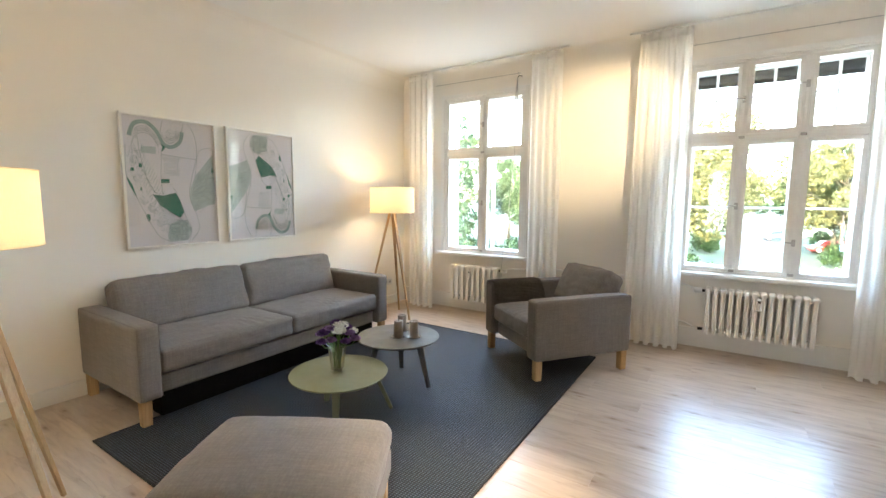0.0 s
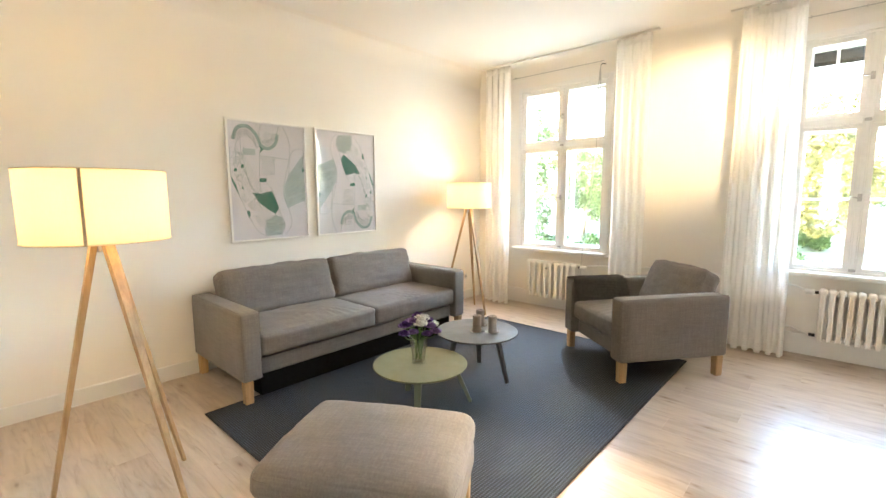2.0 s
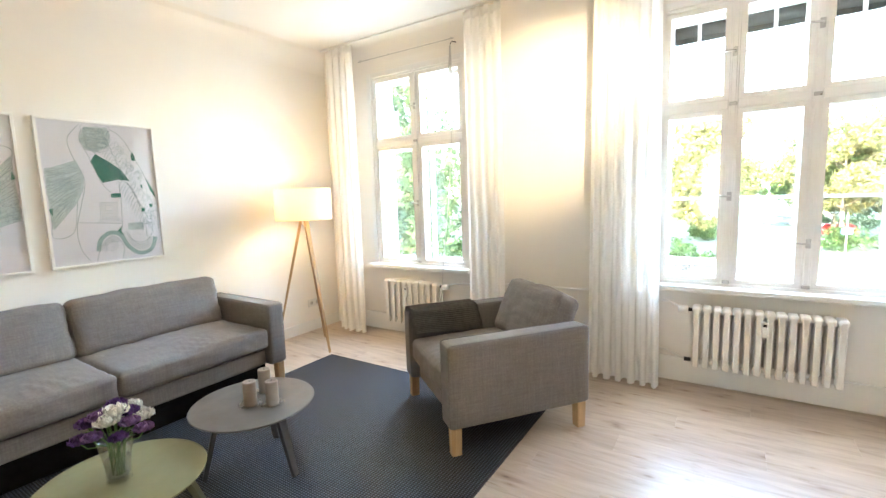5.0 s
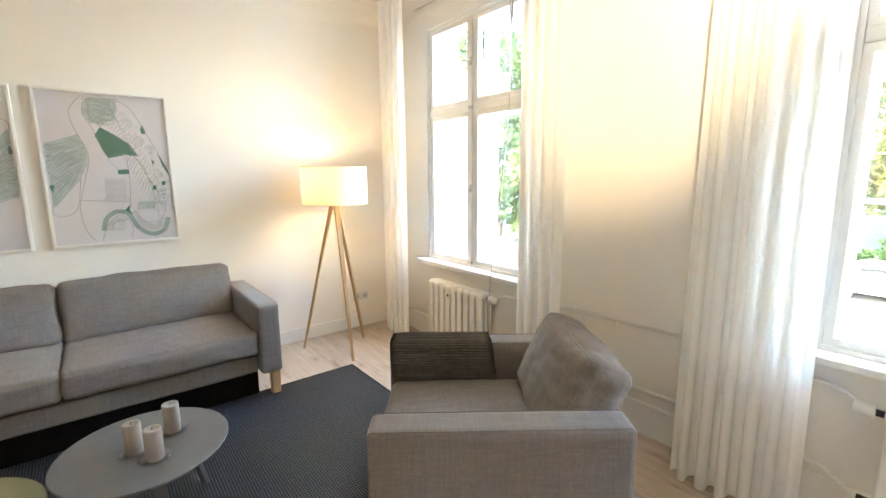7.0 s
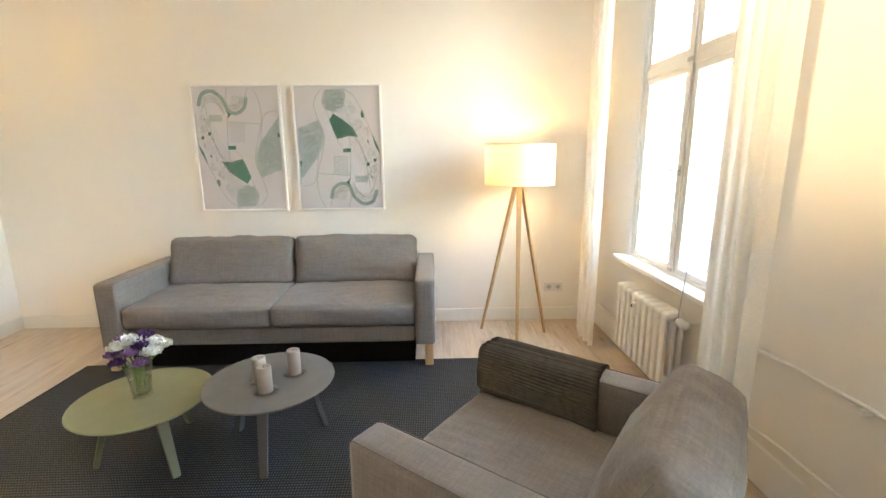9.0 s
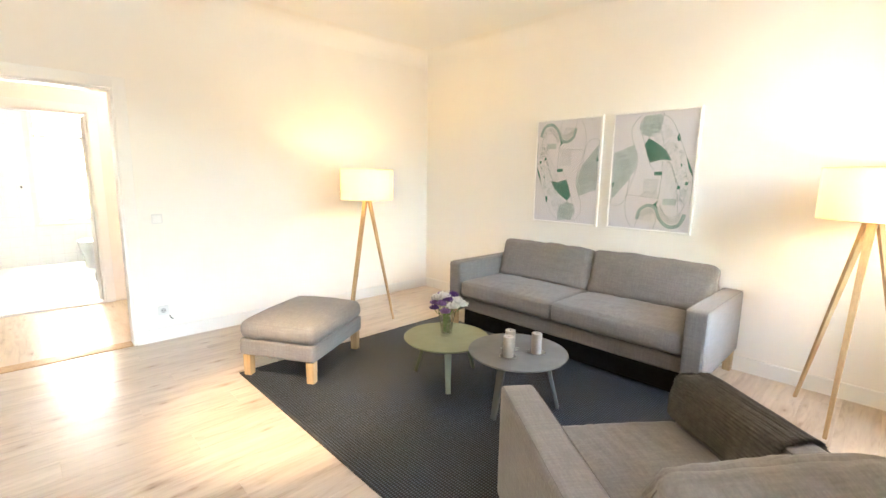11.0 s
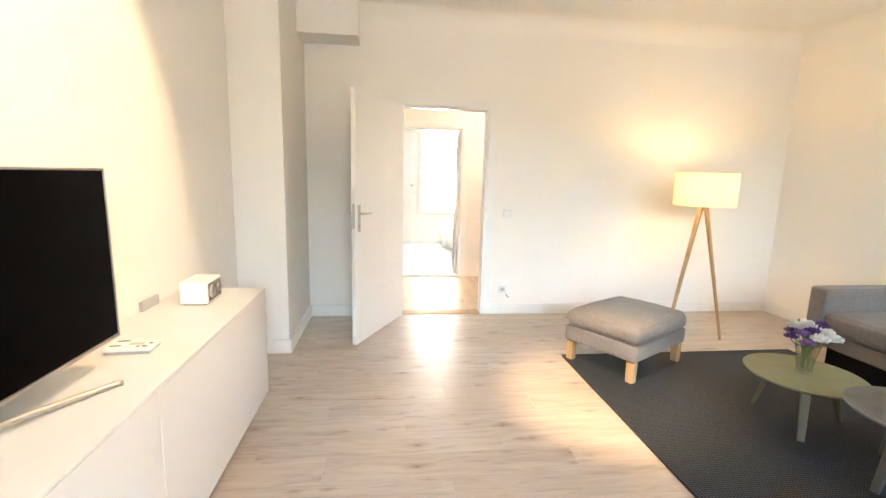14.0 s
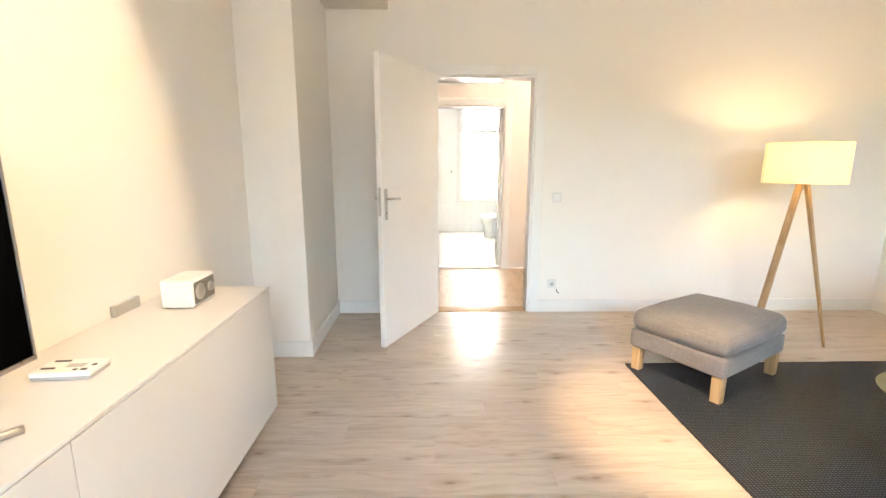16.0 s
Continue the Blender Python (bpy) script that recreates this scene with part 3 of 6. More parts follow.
# ---------------------------------------------------------------- windows
def window(name, x0, x1, columns, label):
    w = thing(name, Matrix.Identity(4), label, "window", "", "structure")
    F, yi, yo = 0.034, YN + 0.012, YN + 0.20
    mull = [x0 + (x1 - x0) * k / columns for k in range(1, columns)]
    # box lining between the inner and outer casements
    part("lining", box(x0, x0 + 0.02, YN + 0.004, YN + 0.30, WZ0, WZ1), TRIM, w)
    part("lining", box(x1 - 0.02, x1, YN + 0.004, YN + 0.30, WZ0, WZ1), TRIM, w)
    part("lining", box(x0 + 0.02, x1 - 0.02, YN + 0.004, YN + 0.30, WZ1 - 0.02, WZ1), TRIM, w)
    part("lining", box(x0 + 0.02, x1 - 0.02, YN + 0.004, YN + 0.30, WZ0, WZ0 + 0.02), TRIM, w)
    # architrave on the wall, and the sill board
    for a0, a1, z0, z1 in ((x0 - 0.05, x0, WZ0 - 0.0, WZ1 + 0.05), (x1, x1 + 0.05, WZ0 - 0.0, WZ1 + 0.05), (x0, x1, WZ1, WZ1 + 0.05)):
        part("architrave", box(a0, a1, YN - 0.012, YN, z0, z1, 0.003, 2), TRIM, w)
    part("window_sill", box(x0 - 0.07, x1 + 0.07, YN - 0.10, YN + 0.01, WZ0 - 0.035, WZ0, 0.008, 3), TRIM, w, "white painted wooden sill board")
    # inner fixed bars
    for m in mull:
        fr = part("mullion", box(m - 0.027, m + 0.027, yi, yi + 0.05, WZ0 + 0.02, WZ1 - 0.02, 0.005, 2), TRIM, w)
        part("bead", box(m - 0.014, m + 0.014, yi - 0.012, yi, WZ0 + 0.02, WZ1 - 0.02, 0.004, 2), TRIM, fr)
    xs = [x0 + 0.02, *mull, x1 - 0.02]
    for a, b in zip(xs, xs[1:]):
        lo, hi = a + (0.027 if a in mull else 0), b - (0.027 if b in mull else 0)
        part("transom", box(lo, hi, yi - 0.006, yi + 0.05, MEET - 0.030, MEET + 0.030, 0.006, 2), TRIM, w)
        for z0, z1 in ((WZ0 + 0.02, MEET - 0.030), (MEET + 0.030, WZ1 - 0.02)):
            for y, bars in ((yi + 0.004, False), (yo, True)):
                c = part("casement", wall_with_holes("x", lo, hi, y, y + 0.038, z1, [(lo + F, hi - F, z0 + F, z1 - F)], z0), TRIM, w)
                pn = part("pane", box(lo + F, hi - F, y + 0.017, y + 0.021, z0 + F, z1 - F), PANE, c)
                pn.visible_shadow = False
                if bars:
                    mid = (lo + hi) / 2
                    if z0 > MEET and columns == 3:
                        part("glazing_bar", box(mid - 0.011, mid + 0.011, y + 0.004, y + 0.015, z0 + F, z1 - F), TRIM, c)
                        zz = z1 - F - 0.24
                        part("glazing_bar", box(lo + F, hi - F, y + 0.006, y + 0.016, zz - 0.010, zz + 0.010), TRIM, c)
                    elif z0 < MEET and columns == 3:
                        zz = 1.345
                        part("glazing_bar", box(lo + F, hi - F, y + 0.004, y + 0.015, zz - 0.011, zz + 0.011), TRIM, c)
    # turn handles and small rebate locks on the mullions
    for m in mull[:1] if columns == 2 else mull:
        for z in (1.36, 2.30) if m == mull[0] else (1.05, 2.38):
            h = part("window_handle", box(m - 0.014, m + 0.014, yi - 0.016, yi - 0.012, z - 0.03, z + 0.03, 0.003, 2), STEEL, w, "small steel casement handle")
            part("knob", tube([(m, yi - 0.016, z), (m, yi - 0.045, z), (m - 0.015, yi - 0.05, z), (m - 0.065, yi - 0.05, z + 0.006)], 0.0065, seg=8), STEEL, h, "", True)
        for z in (WZ0 + 0.035, MEET):
            part("catch", box(m - 0.022, m + 0.022, yi - 0.022, yi - 0.012, z - 0.012, z + 0.012, 0.004, 2), STEEL, w)
    return w


window_1 = window("window_1", *WIN1, 2, "white double casement window, two lights wide")
window_2 = window("window_2", *WIN2, 3, "white double casement window, three lights wide")


def blind_box(x0, x1):
    b = thing("roller_shutter", Matrix.Identity(4), "dark rolled shutter at the head outside the window", "shutter")
    part("slat_roll", tube([(x0, YN + 0.30, WZ1 - 0.075), (x1, YN + 0.30, WZ1 - 0.075)], 0.05, seg=14), AWNING, b, "", True)
    part("bottom_rail", box(x0, x1, YN + 0.285, YN + 0.31, WZ1 - 0.160, WZ1 - 0.125, 0.004, 1), AWNING, b)


blind_box(WIN2[0] + 0.022, WIN2[1] - 0.022)


# ---------------------------------------------------------------- curtains and rails
CY, CZ = 4.975, 2.918


def curtain(x0, x1, seed, folds, label, b0=None, b1=None):
    c = thing("curtain", pose((x0 + x1) / 2, CY, 0), label, "curtain", "white curtains at the windows")
    b0, b1 = (x0 if b0 is None else b0), (x1 if b1 is None else b1)
    rnd = random.Random(seed)
    n, rows = folds * 20, 40
    ph = [rnd.uniform(-0.5, 0.5) for _ in range(folds + 1)]
    am = [rnd.uniform(0.45, 1.5) for _ in range(folds + 1)]
    verts, faces = [], []
    cx = (x0 + x1) / 2
    for r in range(rows + 1):
        f = r / rows
        z = CZ - 0.02 - f * (CZ - 0.035)
        xa, xb = x0 + (b0 - x0) * f, x1 + (b1 - x1) * f
        for i in range(n + 1):
            u = i / n
            k = min(folds - 1, int(u * folds))
            s = u * folds - k
            amp = (am[k] * (1 - s) + am[k + 1] * s) * (0.016 + 0.026 * min(1, f * 1.6))
            lag = (ph[k] * (1 - s) + ph[k + 1] * s) * 1.6
            wob = 0.30 * math.sin(f * 2.6 + lag * 3) + lag
            y = 0.8 * amp * math.sin(6.28319 * (u * folds) + wob)
            x = xa + (xb - xa) * u - 0.008 * math.sin(2 * (6.28319 * u * folds + wob)) * min(1, u * 8, (1 - u) * 8) + 0.010 * noise.noise(Vector((u * 2, f * 1.2, seed)))
            verts.append((x - cx, y, z + (0.006 * math.sin(6.28319 * u * folds) if r == rows else 0)))
    for r in range(rows):
        for i in range(n):
            a = r * (n + 1) + i
            faces.append((a, a + 1, a + n + 2, a + n + 1))
    me = bpy.data.meshes.new("drape")
    me.from_pydata(verts, [], faces)
    me.polygons.foreach_set("use_smooth", [True] * len(faces))
    me.materials.append(SHEER)
    d = new("drape", me)
    d.parent = c
    bmh = bmesh.new()
    cols = []
    for i in range(n + 1):
        x, y, z = verts[i]
        cols.append([bmh.verts.new((x, y + o, zz)) for o, zz in ((-0.002, CZ + 0.012), (-0.003, CZ - 0.055), (0.002, CZ - 0.055), (0.002, CZ + 0.012))])
    for a, b in zip(cols, cols[1:]):
        for k in range(4):
            bmh.faces.new((a[k], b[k], b[(k + 1) % 4], a[(k + 1) % 4]))
    part("heading_tape", bmh, SHEER, c, "gathered heading tape", True)
    for i in range(folds):
        x, y, z = verts[int((i + 0.5) * n / folds)]
        part("glider", box(x - 0.006, x + 0.006, -0.004, 0.004, CZ + 0.005, CZ + 0.022), WHITEPL, c)
    return c


curtain(-3.13, -2.77, 3, 4, "gathered white voile curtain beside the lamp", -3.13, -2.77)
curtain(-1.50, -1.16, 5, 4, "gathered white voile curtain between the windows", -1.50, -1.16)
curtain(-0.43, 0.0, 8, 6, "full white voile curtain beside the wide window", -0.46, 0.035)
curtain(1.22, 1.66, 11, 5, "white voile curtain at the wide window's edge", 1.25, 1.70)


def rail(x0, x1):
    r = thing("curtain_rail", Matrix.Identity(4), "slim white curtain track under the ceiling", "curtain rail")
    part("track", box(x0, x1, CY - 0.012, CY + 0.012, TOP - 0.016, TOP, 0.002, 1), WHITEPL, r)
    for x in (x0, x1):
        part("end_cap", box(x - 0.004, x + 0.004, CY - 0.014, CY + 0.014, TOP - 0.018, TOP), WHITEPL, r)


rail(-3.20, -1.10)
rail(-0.52, 1.72)


def net_rod(x0, x1, n):
    r = thing("net_curtain_rod", Matrix.Identity(4), "thin bare metal rod on hooks above the window", "rod")
    y, z = YN - 0.045, 2.815
    part("rod", tube([(x0, y, z), (x1, y, z)], 0.004, seg=8), STEEL, r)
    for k in range(n):
        x = x0 + 0.03 + (x1 - x0 - 0.06) * k / (n - 1)
        part("hook", tube([(x, YN, z + 0.012), (x, y, z + 0.012), (x, y - 0.004, z - 0.008), (x, y, z - 0.012)], 0.003, seg=6), STEEL, r)


net_rod(-2.85, -1.70, 4)
net_rod(-0.02, 1.36, 5)
cord = thing("window_cord", Matrix.Identity(4), "thin grey pull cord hanging down beside the window", "cord")
part("cord_line", tube([(-1.735, YN - 0.045, 2.78), (-1.742, YN - 0.05, 2.4), (-1.75, YN - 0.05, 1.9), (-1.79, YN - 0.06, 1.4), (-1.83, YN - 0.11, 0.9), (-1.85, YN - 0.12, 0.62), (-1.855, YN - 0.115, 0.30)], 0.003, seg=6), GREYPL, cord)
part("cord_hook", tube([(-1.70, YN, 2.79), (-1.72, YN - 0.045, 2.79), (-1.735, YN - 0.047, 2.77)], 0.005, seg=6), BLACKMETAL, cord)
part("cord_hank", tube([(-1.735, YN - 0.05, 2.76), (-1.725, YN - 0.055, 2.55), (-1.74, YN - 0.05, 2.35), (-1.75, YN - 0.055, 2.55), (-1.738, YN - 0.05, 2.75)], 0.006, seg=6), GREYPL, cord)


# ---------------------------------------------------------------- radiators and pipes
def radiator(x0, x1, ribs, z0, z1, valve_left, label):
    r = thing("radiator", pose(x0, YN - 0.03, 0), label, "radiator", "cast radiators under the windows")
    pitch = (x1 - x0) / ribs
    y0, y1 = -0.135, -0.02
    for k in range(ribs):
        x = pitch * (k + 0.5)
        rib = bmesh.new()
        w = pitch * 0.31
        for y in (y0 + 0.012, (y0 + y1) / 2, y1 - 0.012):
            box(x - w, x + w, y - 0.012, y + 0.012, z0, z1 - 0.02, 0.007, 3, bm=rib)
        joined(rib, moved(soft((pitch * 0.98, y1 - y0, 0.040), 0.018, (0, 0, 0.006), n=6), pose(x, (y0 + y1) / 2, z1 - 0.024)))
        joined(rib, moved(soft((pitch * 0.80, y1 - y0 - 0.02, 0.050), 0.019, n=5), pose(x, (y0 + y1) / 2 + 0.008, z0 + 0.035)))
        part("rib", rib, ENAMEL, r)
    for z in (z0 + 0.035, z1 - 0.035):
        part("nipple_bar", tube([(0.01, (y0 + y1) / 2, z), (x1 - x0 - 0.01, (y0 + y1) / 2, z)], 0.02, seg=10), ENAMEL, r, "", True)
    for x in (pitch * 1.5, x1 - x0 - pitch * 1.5):
        part("bracket", box(x - 0.012, x + 0.012, -0.06, 0.032, z0 + 0.055, z0 + 0.075), BLACKMETAL, r)
    mx = pitch * (round(ribs * 0.5) + 0.0)
    meter = part("heat_meter", box(mx - 0.018, mx + 0.018, y0 - 0.022, y0 + 0.004, z1 - 0.16, z1 - 0.055, 0.005, 2), WHITEPL, r, "small white heat cost meter")
    part("display", box(mx - 0.010, mx + 0.010, y0 - 0.0235, y0 - 0.0215, z1 - 0.085, z1 - 0.068), BLACKPL, meter)
    s = -1 if valve_left else 1
    xe = 0 if valve_left else x1 - x0
    yy = (y0 + y1) / 2
    v = part("valve_body", tube([(xe, yy, z1 - 0.035), (xe + s * 0.03, yy, z1 - 0.035)], 0.013, seg=10), BLACKMETAL, r, "", True)
    part("thermostat", tube([(xe + s * 0.03, yy, z1 - 0.035), (xe + s * 0.045, yy - 0.004, z1 - 0.035), (xe + s * 0.088, yy - 0.004, z1 - 0.035)], 0.025, seg=18), WHITEPL, v, "white thermostat knob", True)
    part("return_valve", tube([(xe, yy, z0 + 0.035), (xe + s * 0.03, yy, z0 + 0.035), (xe + s * 0.042, yy, z0 + 0.035)], 0.014, seg=10), BLACKMETAL, r, "black return valve", True)
    return r


radiator(0.228, 1.050, 14, 0.178, 0.612, True, "white ribbed radiator under the wide window")
radiator(-2.55, -1.885, 9, 0.15, 0.595, False, "white ribbed radiator under the narrow window")


def pipe(points, label):
    p = thing("heating_pipe", Matrix.Identity(4), label, "pipe", "pipes along the window wall")
    part("pipe_run", tube(points, 0.008, seg=10), TRIM, p, "", True)
    a, b = Vector(points[0]), Vector(points[-1])
    for f in (0.3, 0.7):
        q = a.lerp(b, f)
        part("clip", box(q.x - 0.008, q.x + 0.008, q.y - 0.01, YN, q.z - 0.011, q.z + 0.011, 0.002, 1), TRIM, p)


pipe([(-1.84, YN - 0.07, 0.56), (-1.79, YN - 0.025, 0.58), (-1.2, YN - 0.014, 0.62), (-0.5, YN - 0.014, 0.635)], "thin white painted heating pipe running along the wall")
pipe([(-1.84, YN - 0.07, 0.185), (-1.79, YN - 0.03, 0.22), (-1.2, YN - 0.022, 0.262), (-0.5, YN - 0.022, 0.275)], "thin white painted pipe above the skirting board")
pipe([(-0.5, YN - 0.014, 0.635), (0.06, YN - 0.014, 0.602), (0.12, YN - 0.04, 0.585), (0.18, YN - 0.10, 0.57)], "white painted pipe feeding the radiator valve")
pipe([(-0.5, YN - 0.022, 0.275), (0.06, YN - 0.022, 0.236), (0.12, YN - 0.05, 0.218), (0.18, YN - 0.10, 0.205)], "white painted pipe feeding the lower valve")


# ---------------------------------------------------------------- sockets and switch
def wall_plate(name, m, kind_, label, category):
    """kind_: switch or socket. Built facing -y at the origin."""
    o = thing(name, m, label, category)
    part("plate", box(-0.041, 0.041, -0.011, 0, -0.041, 0.041, 0.004, 3), PALEGREY, o)
    if kind_ == "switch":
        part("rocker", moved(box(-0.031, 0.031, -0.005, 0.0, -0.031, 0.031, 0.003, 2), pose(0, -0.011, 0, 3)), WHITEPL, o)
    else:
        part("socket_well", moved(lathe([(0, -0.001), (0.019, -0.001), (0.0215, 0.004), (0.0195, 0.006), (0.0185, 0.002), (0, 0.0015)], 24), pose(0, -0.010, 0, 90)), GREYPL, o)
        for x in (-0.0095, 0.0095):
            part("pin_hole", moved(lathe([(0, 0), (0.0028, 0), (0.0028, 0.0008), (0, 0.0008)], 8), pose(x, -0.0125, 0, 90)), BLACKPL, o)
    return o


wall_plate("light_switch", pose(-0.336, YS, 1.062, 0, 0, 180), "switch", "square white light switch on the wall", "switch")
wall_plate("wall_socket", pose(-0.326, YS, 0.267, 0, 0, 180), "socket", "white power socket above the skirting board", "socket")
wall_plate("wall_socket", pose(XW, 4.795, 0.304, 0, 0, 90), "socket", "white double power socket behind the lamp", "socket")
wall_plate("wall_socket", pose(XW, 4.877, 0.304, 0, 0, 90), "socket", "white double power socket behind the lamp", "socket")
tel = thing("telephone_cable", Matrix.Identity(4), "short loose white cable below the socket", "cable")
part("cable_end", tube([(-0.37, YS + 0.006, 0.215), (-0.38, YS + 0.012, 0.19), (-0.395, YS + 0.014, 0.18)], 0.004, seg=6), BLACKPL, tel)


# ---------------------------------------------------------------- upholstered seats
def leg_block(parent, x, y, h=0.165, w=0.062):
    part("leg", taper((x, y, 0), (x, y, h), w * 0.92, w * 0.92, (w, w)), OAK, parent, "pale oak block leg")


def seam(parent, sx, sy, z, r=0.026, thick=0.0019):
    """A stitched edge round a cushion's top or bottom."""
    pts = []
    for cx, cy, a0 in ((sx / 2 - r, sy / 2 - r, 0), (-sx / 2 + r, sy / 2 - r, 90), (-sx / 2 + r, -sy / 2 + r, 180), (sx / 2 - r, -sy / 2 + r, 270)):
        for k in range(4):
            a = radians(a0 + 30 * k)
            pts.append((cx + r * math.cos(a), cy + r * math.sin(a), z))
    return part("seam", tube(pts, thick, True, 6), PIPING, parent)


def settee(name, m, W, D, seats, label, category, wrinkles, plump=0.155):
    """Box-armed seat: front at -y."""
    s = thing(name, m, label, category)
    A, H = 0.138, 0.637
    for sx in (-1, 1):
        arm = part("armrest", moved(soft((A, D, H - 0.165), 0.022, (0.004, 0.002, 0.004), 12), pose(sx * (W - A) / 2, 0, 0.165 + (H - 0.165) / 2)), FABRIC, s, "", True)
        for x in (-A / 2 + 0.008, A / 2 - 0.008):
            part("seam", tube([(sx * (W - A) / 2 + x, -D / 2 + 0.003, 0.18), (sx * (W - A) / 2 + x, -D / 2 + 0.003, H - 0.012), (sx * (W - A) / 2 + x, -D / 2 + 0.02, H + 0.0), (sx * (W - A) / 2 + x, D / 2 - 0.02, H + 0.0)], 0.0017, seg=6), PIPING, arm)
    inner = W - 2 * A
    part("front_rail", moved(soft((inner - 0.012, 0.10, 0.118), 0.014, n=8), pose(0, -D / 2 + 0.108, 0.230)), FABRIC, s, "", True)
    # seat base in black: paints the shade in the gap between cushions and rail
    part("seat_base", box(-inner / 2 + 0.006, inner / 2 - 0.006, -D / 2 + 0.17, D / 2 - 0.12, 0.19, 0.306, 0.01, 2), SHADEBLACK, s, "seat base coloured black for the shade under the cushions")
    bt = 0.125 if seats > 1 else 0.065
    part("backrest", moved(soft((inner - 0.008, bt, 0.46), 0.03, n=10), pose(0, D / 2 - bt / 2 - 0.003, 0.165 + 0.23)), FABRIC, s, "", True)
    cw = inner / seats
    for k in range(seats):
        x = -inner / 2 + cw * (k + 0.5)
        c = part("seat_cushion", moved(soft((cw - 0.008, D - 0.15, 0.150), 0.030, (0.004, 0.016, 0.022), 46, k + 3, wrinkles * 0.7, None, 0.021 if seats > 1 else 0.008), pose(0, 0, 0)), FABRIC, s, "", True)
        c.matrix_local = pose(x, -D / 2 + 0.012 + (D - 0.15) / 2, 0.383, 0, 0, 0)
        seam(c, cw - 0.012, D - 0.154, 0.052)
        seam(c, cw - 0.012, D - 0.154, -0.052)
        bk = part("back_cushion", soft((cw - 0.012, 0.39, plump), 0.045, (0.004, 0.012, 0.034 + (plump - 0.155) * 0.5), 30, k + 7, wrinkles * 1.3), FABRIC, s, "", True)
        bk.matrix_local = pose(x, D / 2 - bt + (0.018 if seats > 1 else 0.045) - plump / 2, 0.622 if seats > 1 else 0.610, 74 if seats > 1 else 65, 0, 0)
        seam(bk, cw - 0.020, 0.382, plump / 2 - 0.034, 0.052)
        seam(bk, cw - 0.020, 0.382, 0.034 - plump / 2, 0.052)
    ix = W / 2 - 0.045
    for x in (-ix, ix):
        for y in (-D / 2 + 0.045, D / 2 - 0.045):
            leg_block(s, x, y)
    return s


sofa = settee("sofa", pose(-2.945, 2.636, 0, 0, 0, 90.0), 2.27, 0.89, 2, "grey linen two-cushion sofa on short oak legs", "sofa", 0.011)
for x in (-0.97, 0.97):
    part("bed_mechanism", tube([(x, -0.36, 0.20), (x, -0.36, 0.11), (x, 0.30, 0.11), (x, 0.30, 0.20)], 0.011, seg=8), BLACKMETAL, sofa, "black folded sofa-bed frame")
part("bed_mechanism", tube([(-0.97, -0.36, 0.115), (0.97, -0.36, 0.115)], 0.011, seg=8), BLACKMETAL, sofa, "black folded sofa-bed frame")

# black block set back under the sofa, in place of the shade there
part("underside_shade", box(-0.99, 0.99, -0.375, 0.36, 0.016, 0.188, 0.01, 2), SHADEBLACK, sofa, "black block painting the shade under the sofa")

armchair = settee("armchair", pose(-0.876, 4.12, 0, 0, 0, -37.4), 0.90, 0.90, 1, "grey linen armchair on short oak legs", "armchair", 0.008, 0.185)

# throw over the far arm: a ribbed strip, draped across it
throw = thing("throw_blanket", pose(-0.876, 4.12, 0, 0, 0, -37.4), "ribbed dark brown knitted throw folded over the armrest", "blanket")
prof = []
xa, xb, zt = -0.45, -0.312, 0.637
for k in range(40):
    prof.append((xa - 0.018, 0.27 + (zt - 0.03 - 0.27) * k / 39))
for k in range(13):
    a = math.pi - math.pi / 2 * k / 12
    prof.append((xa + 0.022 + 0.040 * math.cos(a), zt - 0.022 + 0.040 * math.sin(a)))
for k in range(12):
    prof.append((xa + 0.03 + (xb - xa - 0.06) * k / 11, zt + 0.018 + 0.003 * math.sin(k)))
for k in range(13):
    a = math.pi / 2 - math.pi / 2 * k / 12
    prof.append((xb - 0.022 + 0.040 * math.cos(a), zt - 0.022 + 0.040 * math.sin(a)))
for k in range(18):
    prof.append((xb + 0.018 + 0.012 * math.sin(k * 0.22), zt - 0.03 - 0.118 * k / 17))
dist, fine_prof = [0.0], []
for a, b in zip(prof, prof[1:]):
    dist.append(dist[-1] + math.dist(a, b))
steps = int(dist[-1] / 0.0025)
bm = bmesh.new()
rows_ = []
for i in range(steps + 1):
    d = dist[-1] * i / steps
    j = max(k for k in range(len(dist)) if dist[k] <= d + 1e-9)
    j = min(j, len(prof) - 2)
    f = (d - dist[j]) / (dist[j + 1] - dist[j])
    p = Vector((prof[j][0] + (prof[j + 1][0] - prof[j][0]) * f, prof[j][1] + (prof[j + 1][1] - prof[j][1]) * f))
    t_ = Vector((prof[j + 1][0] - prof[j][0], prof[j + 1][1] - prof[j][1])).normalized()
    nrm = Vector((-t_.y, t_.x))
    lift = 0.0030 * math.sin(6.28319 * d / 0.0125)
    rows_.append([])
    for c in range(15):
        u = c / 14
        y = -0.435 + 0.50 * u + 0.012 * math.sin(d * 9 + u)
        q = p + nrm * (lift + 0.006 * noise.noise(Vector((d * 6, u * 3, 2))))
        z = q.y + (0.03 * u if d < 0.3 else 0) - (0.03 * u * max(0, (d - dist[-1] * 0.7)) / 0.3)
        loose = max(0.0, (d - (dist[-1] - 0.13)) / 0.13)
        q.x += loose * loose * (0.020 + 0.028 * math.sin(6.5 * u + 0.6) + 0.02 * u)
        z += loose * 0.012 * math.sin(7.5 * u)
        rows_[-1].append(bm.verts.new((q.x, y, z)))
for a, b in zip(rows_, rows_[1:]):
    for k in range(14):
        bm.faces.new((a[k], b[k], b[k + 1], a[k + 1]))
bmesh.ops.solidify(bm, geom=bm.faces[:], thickness=0.010)
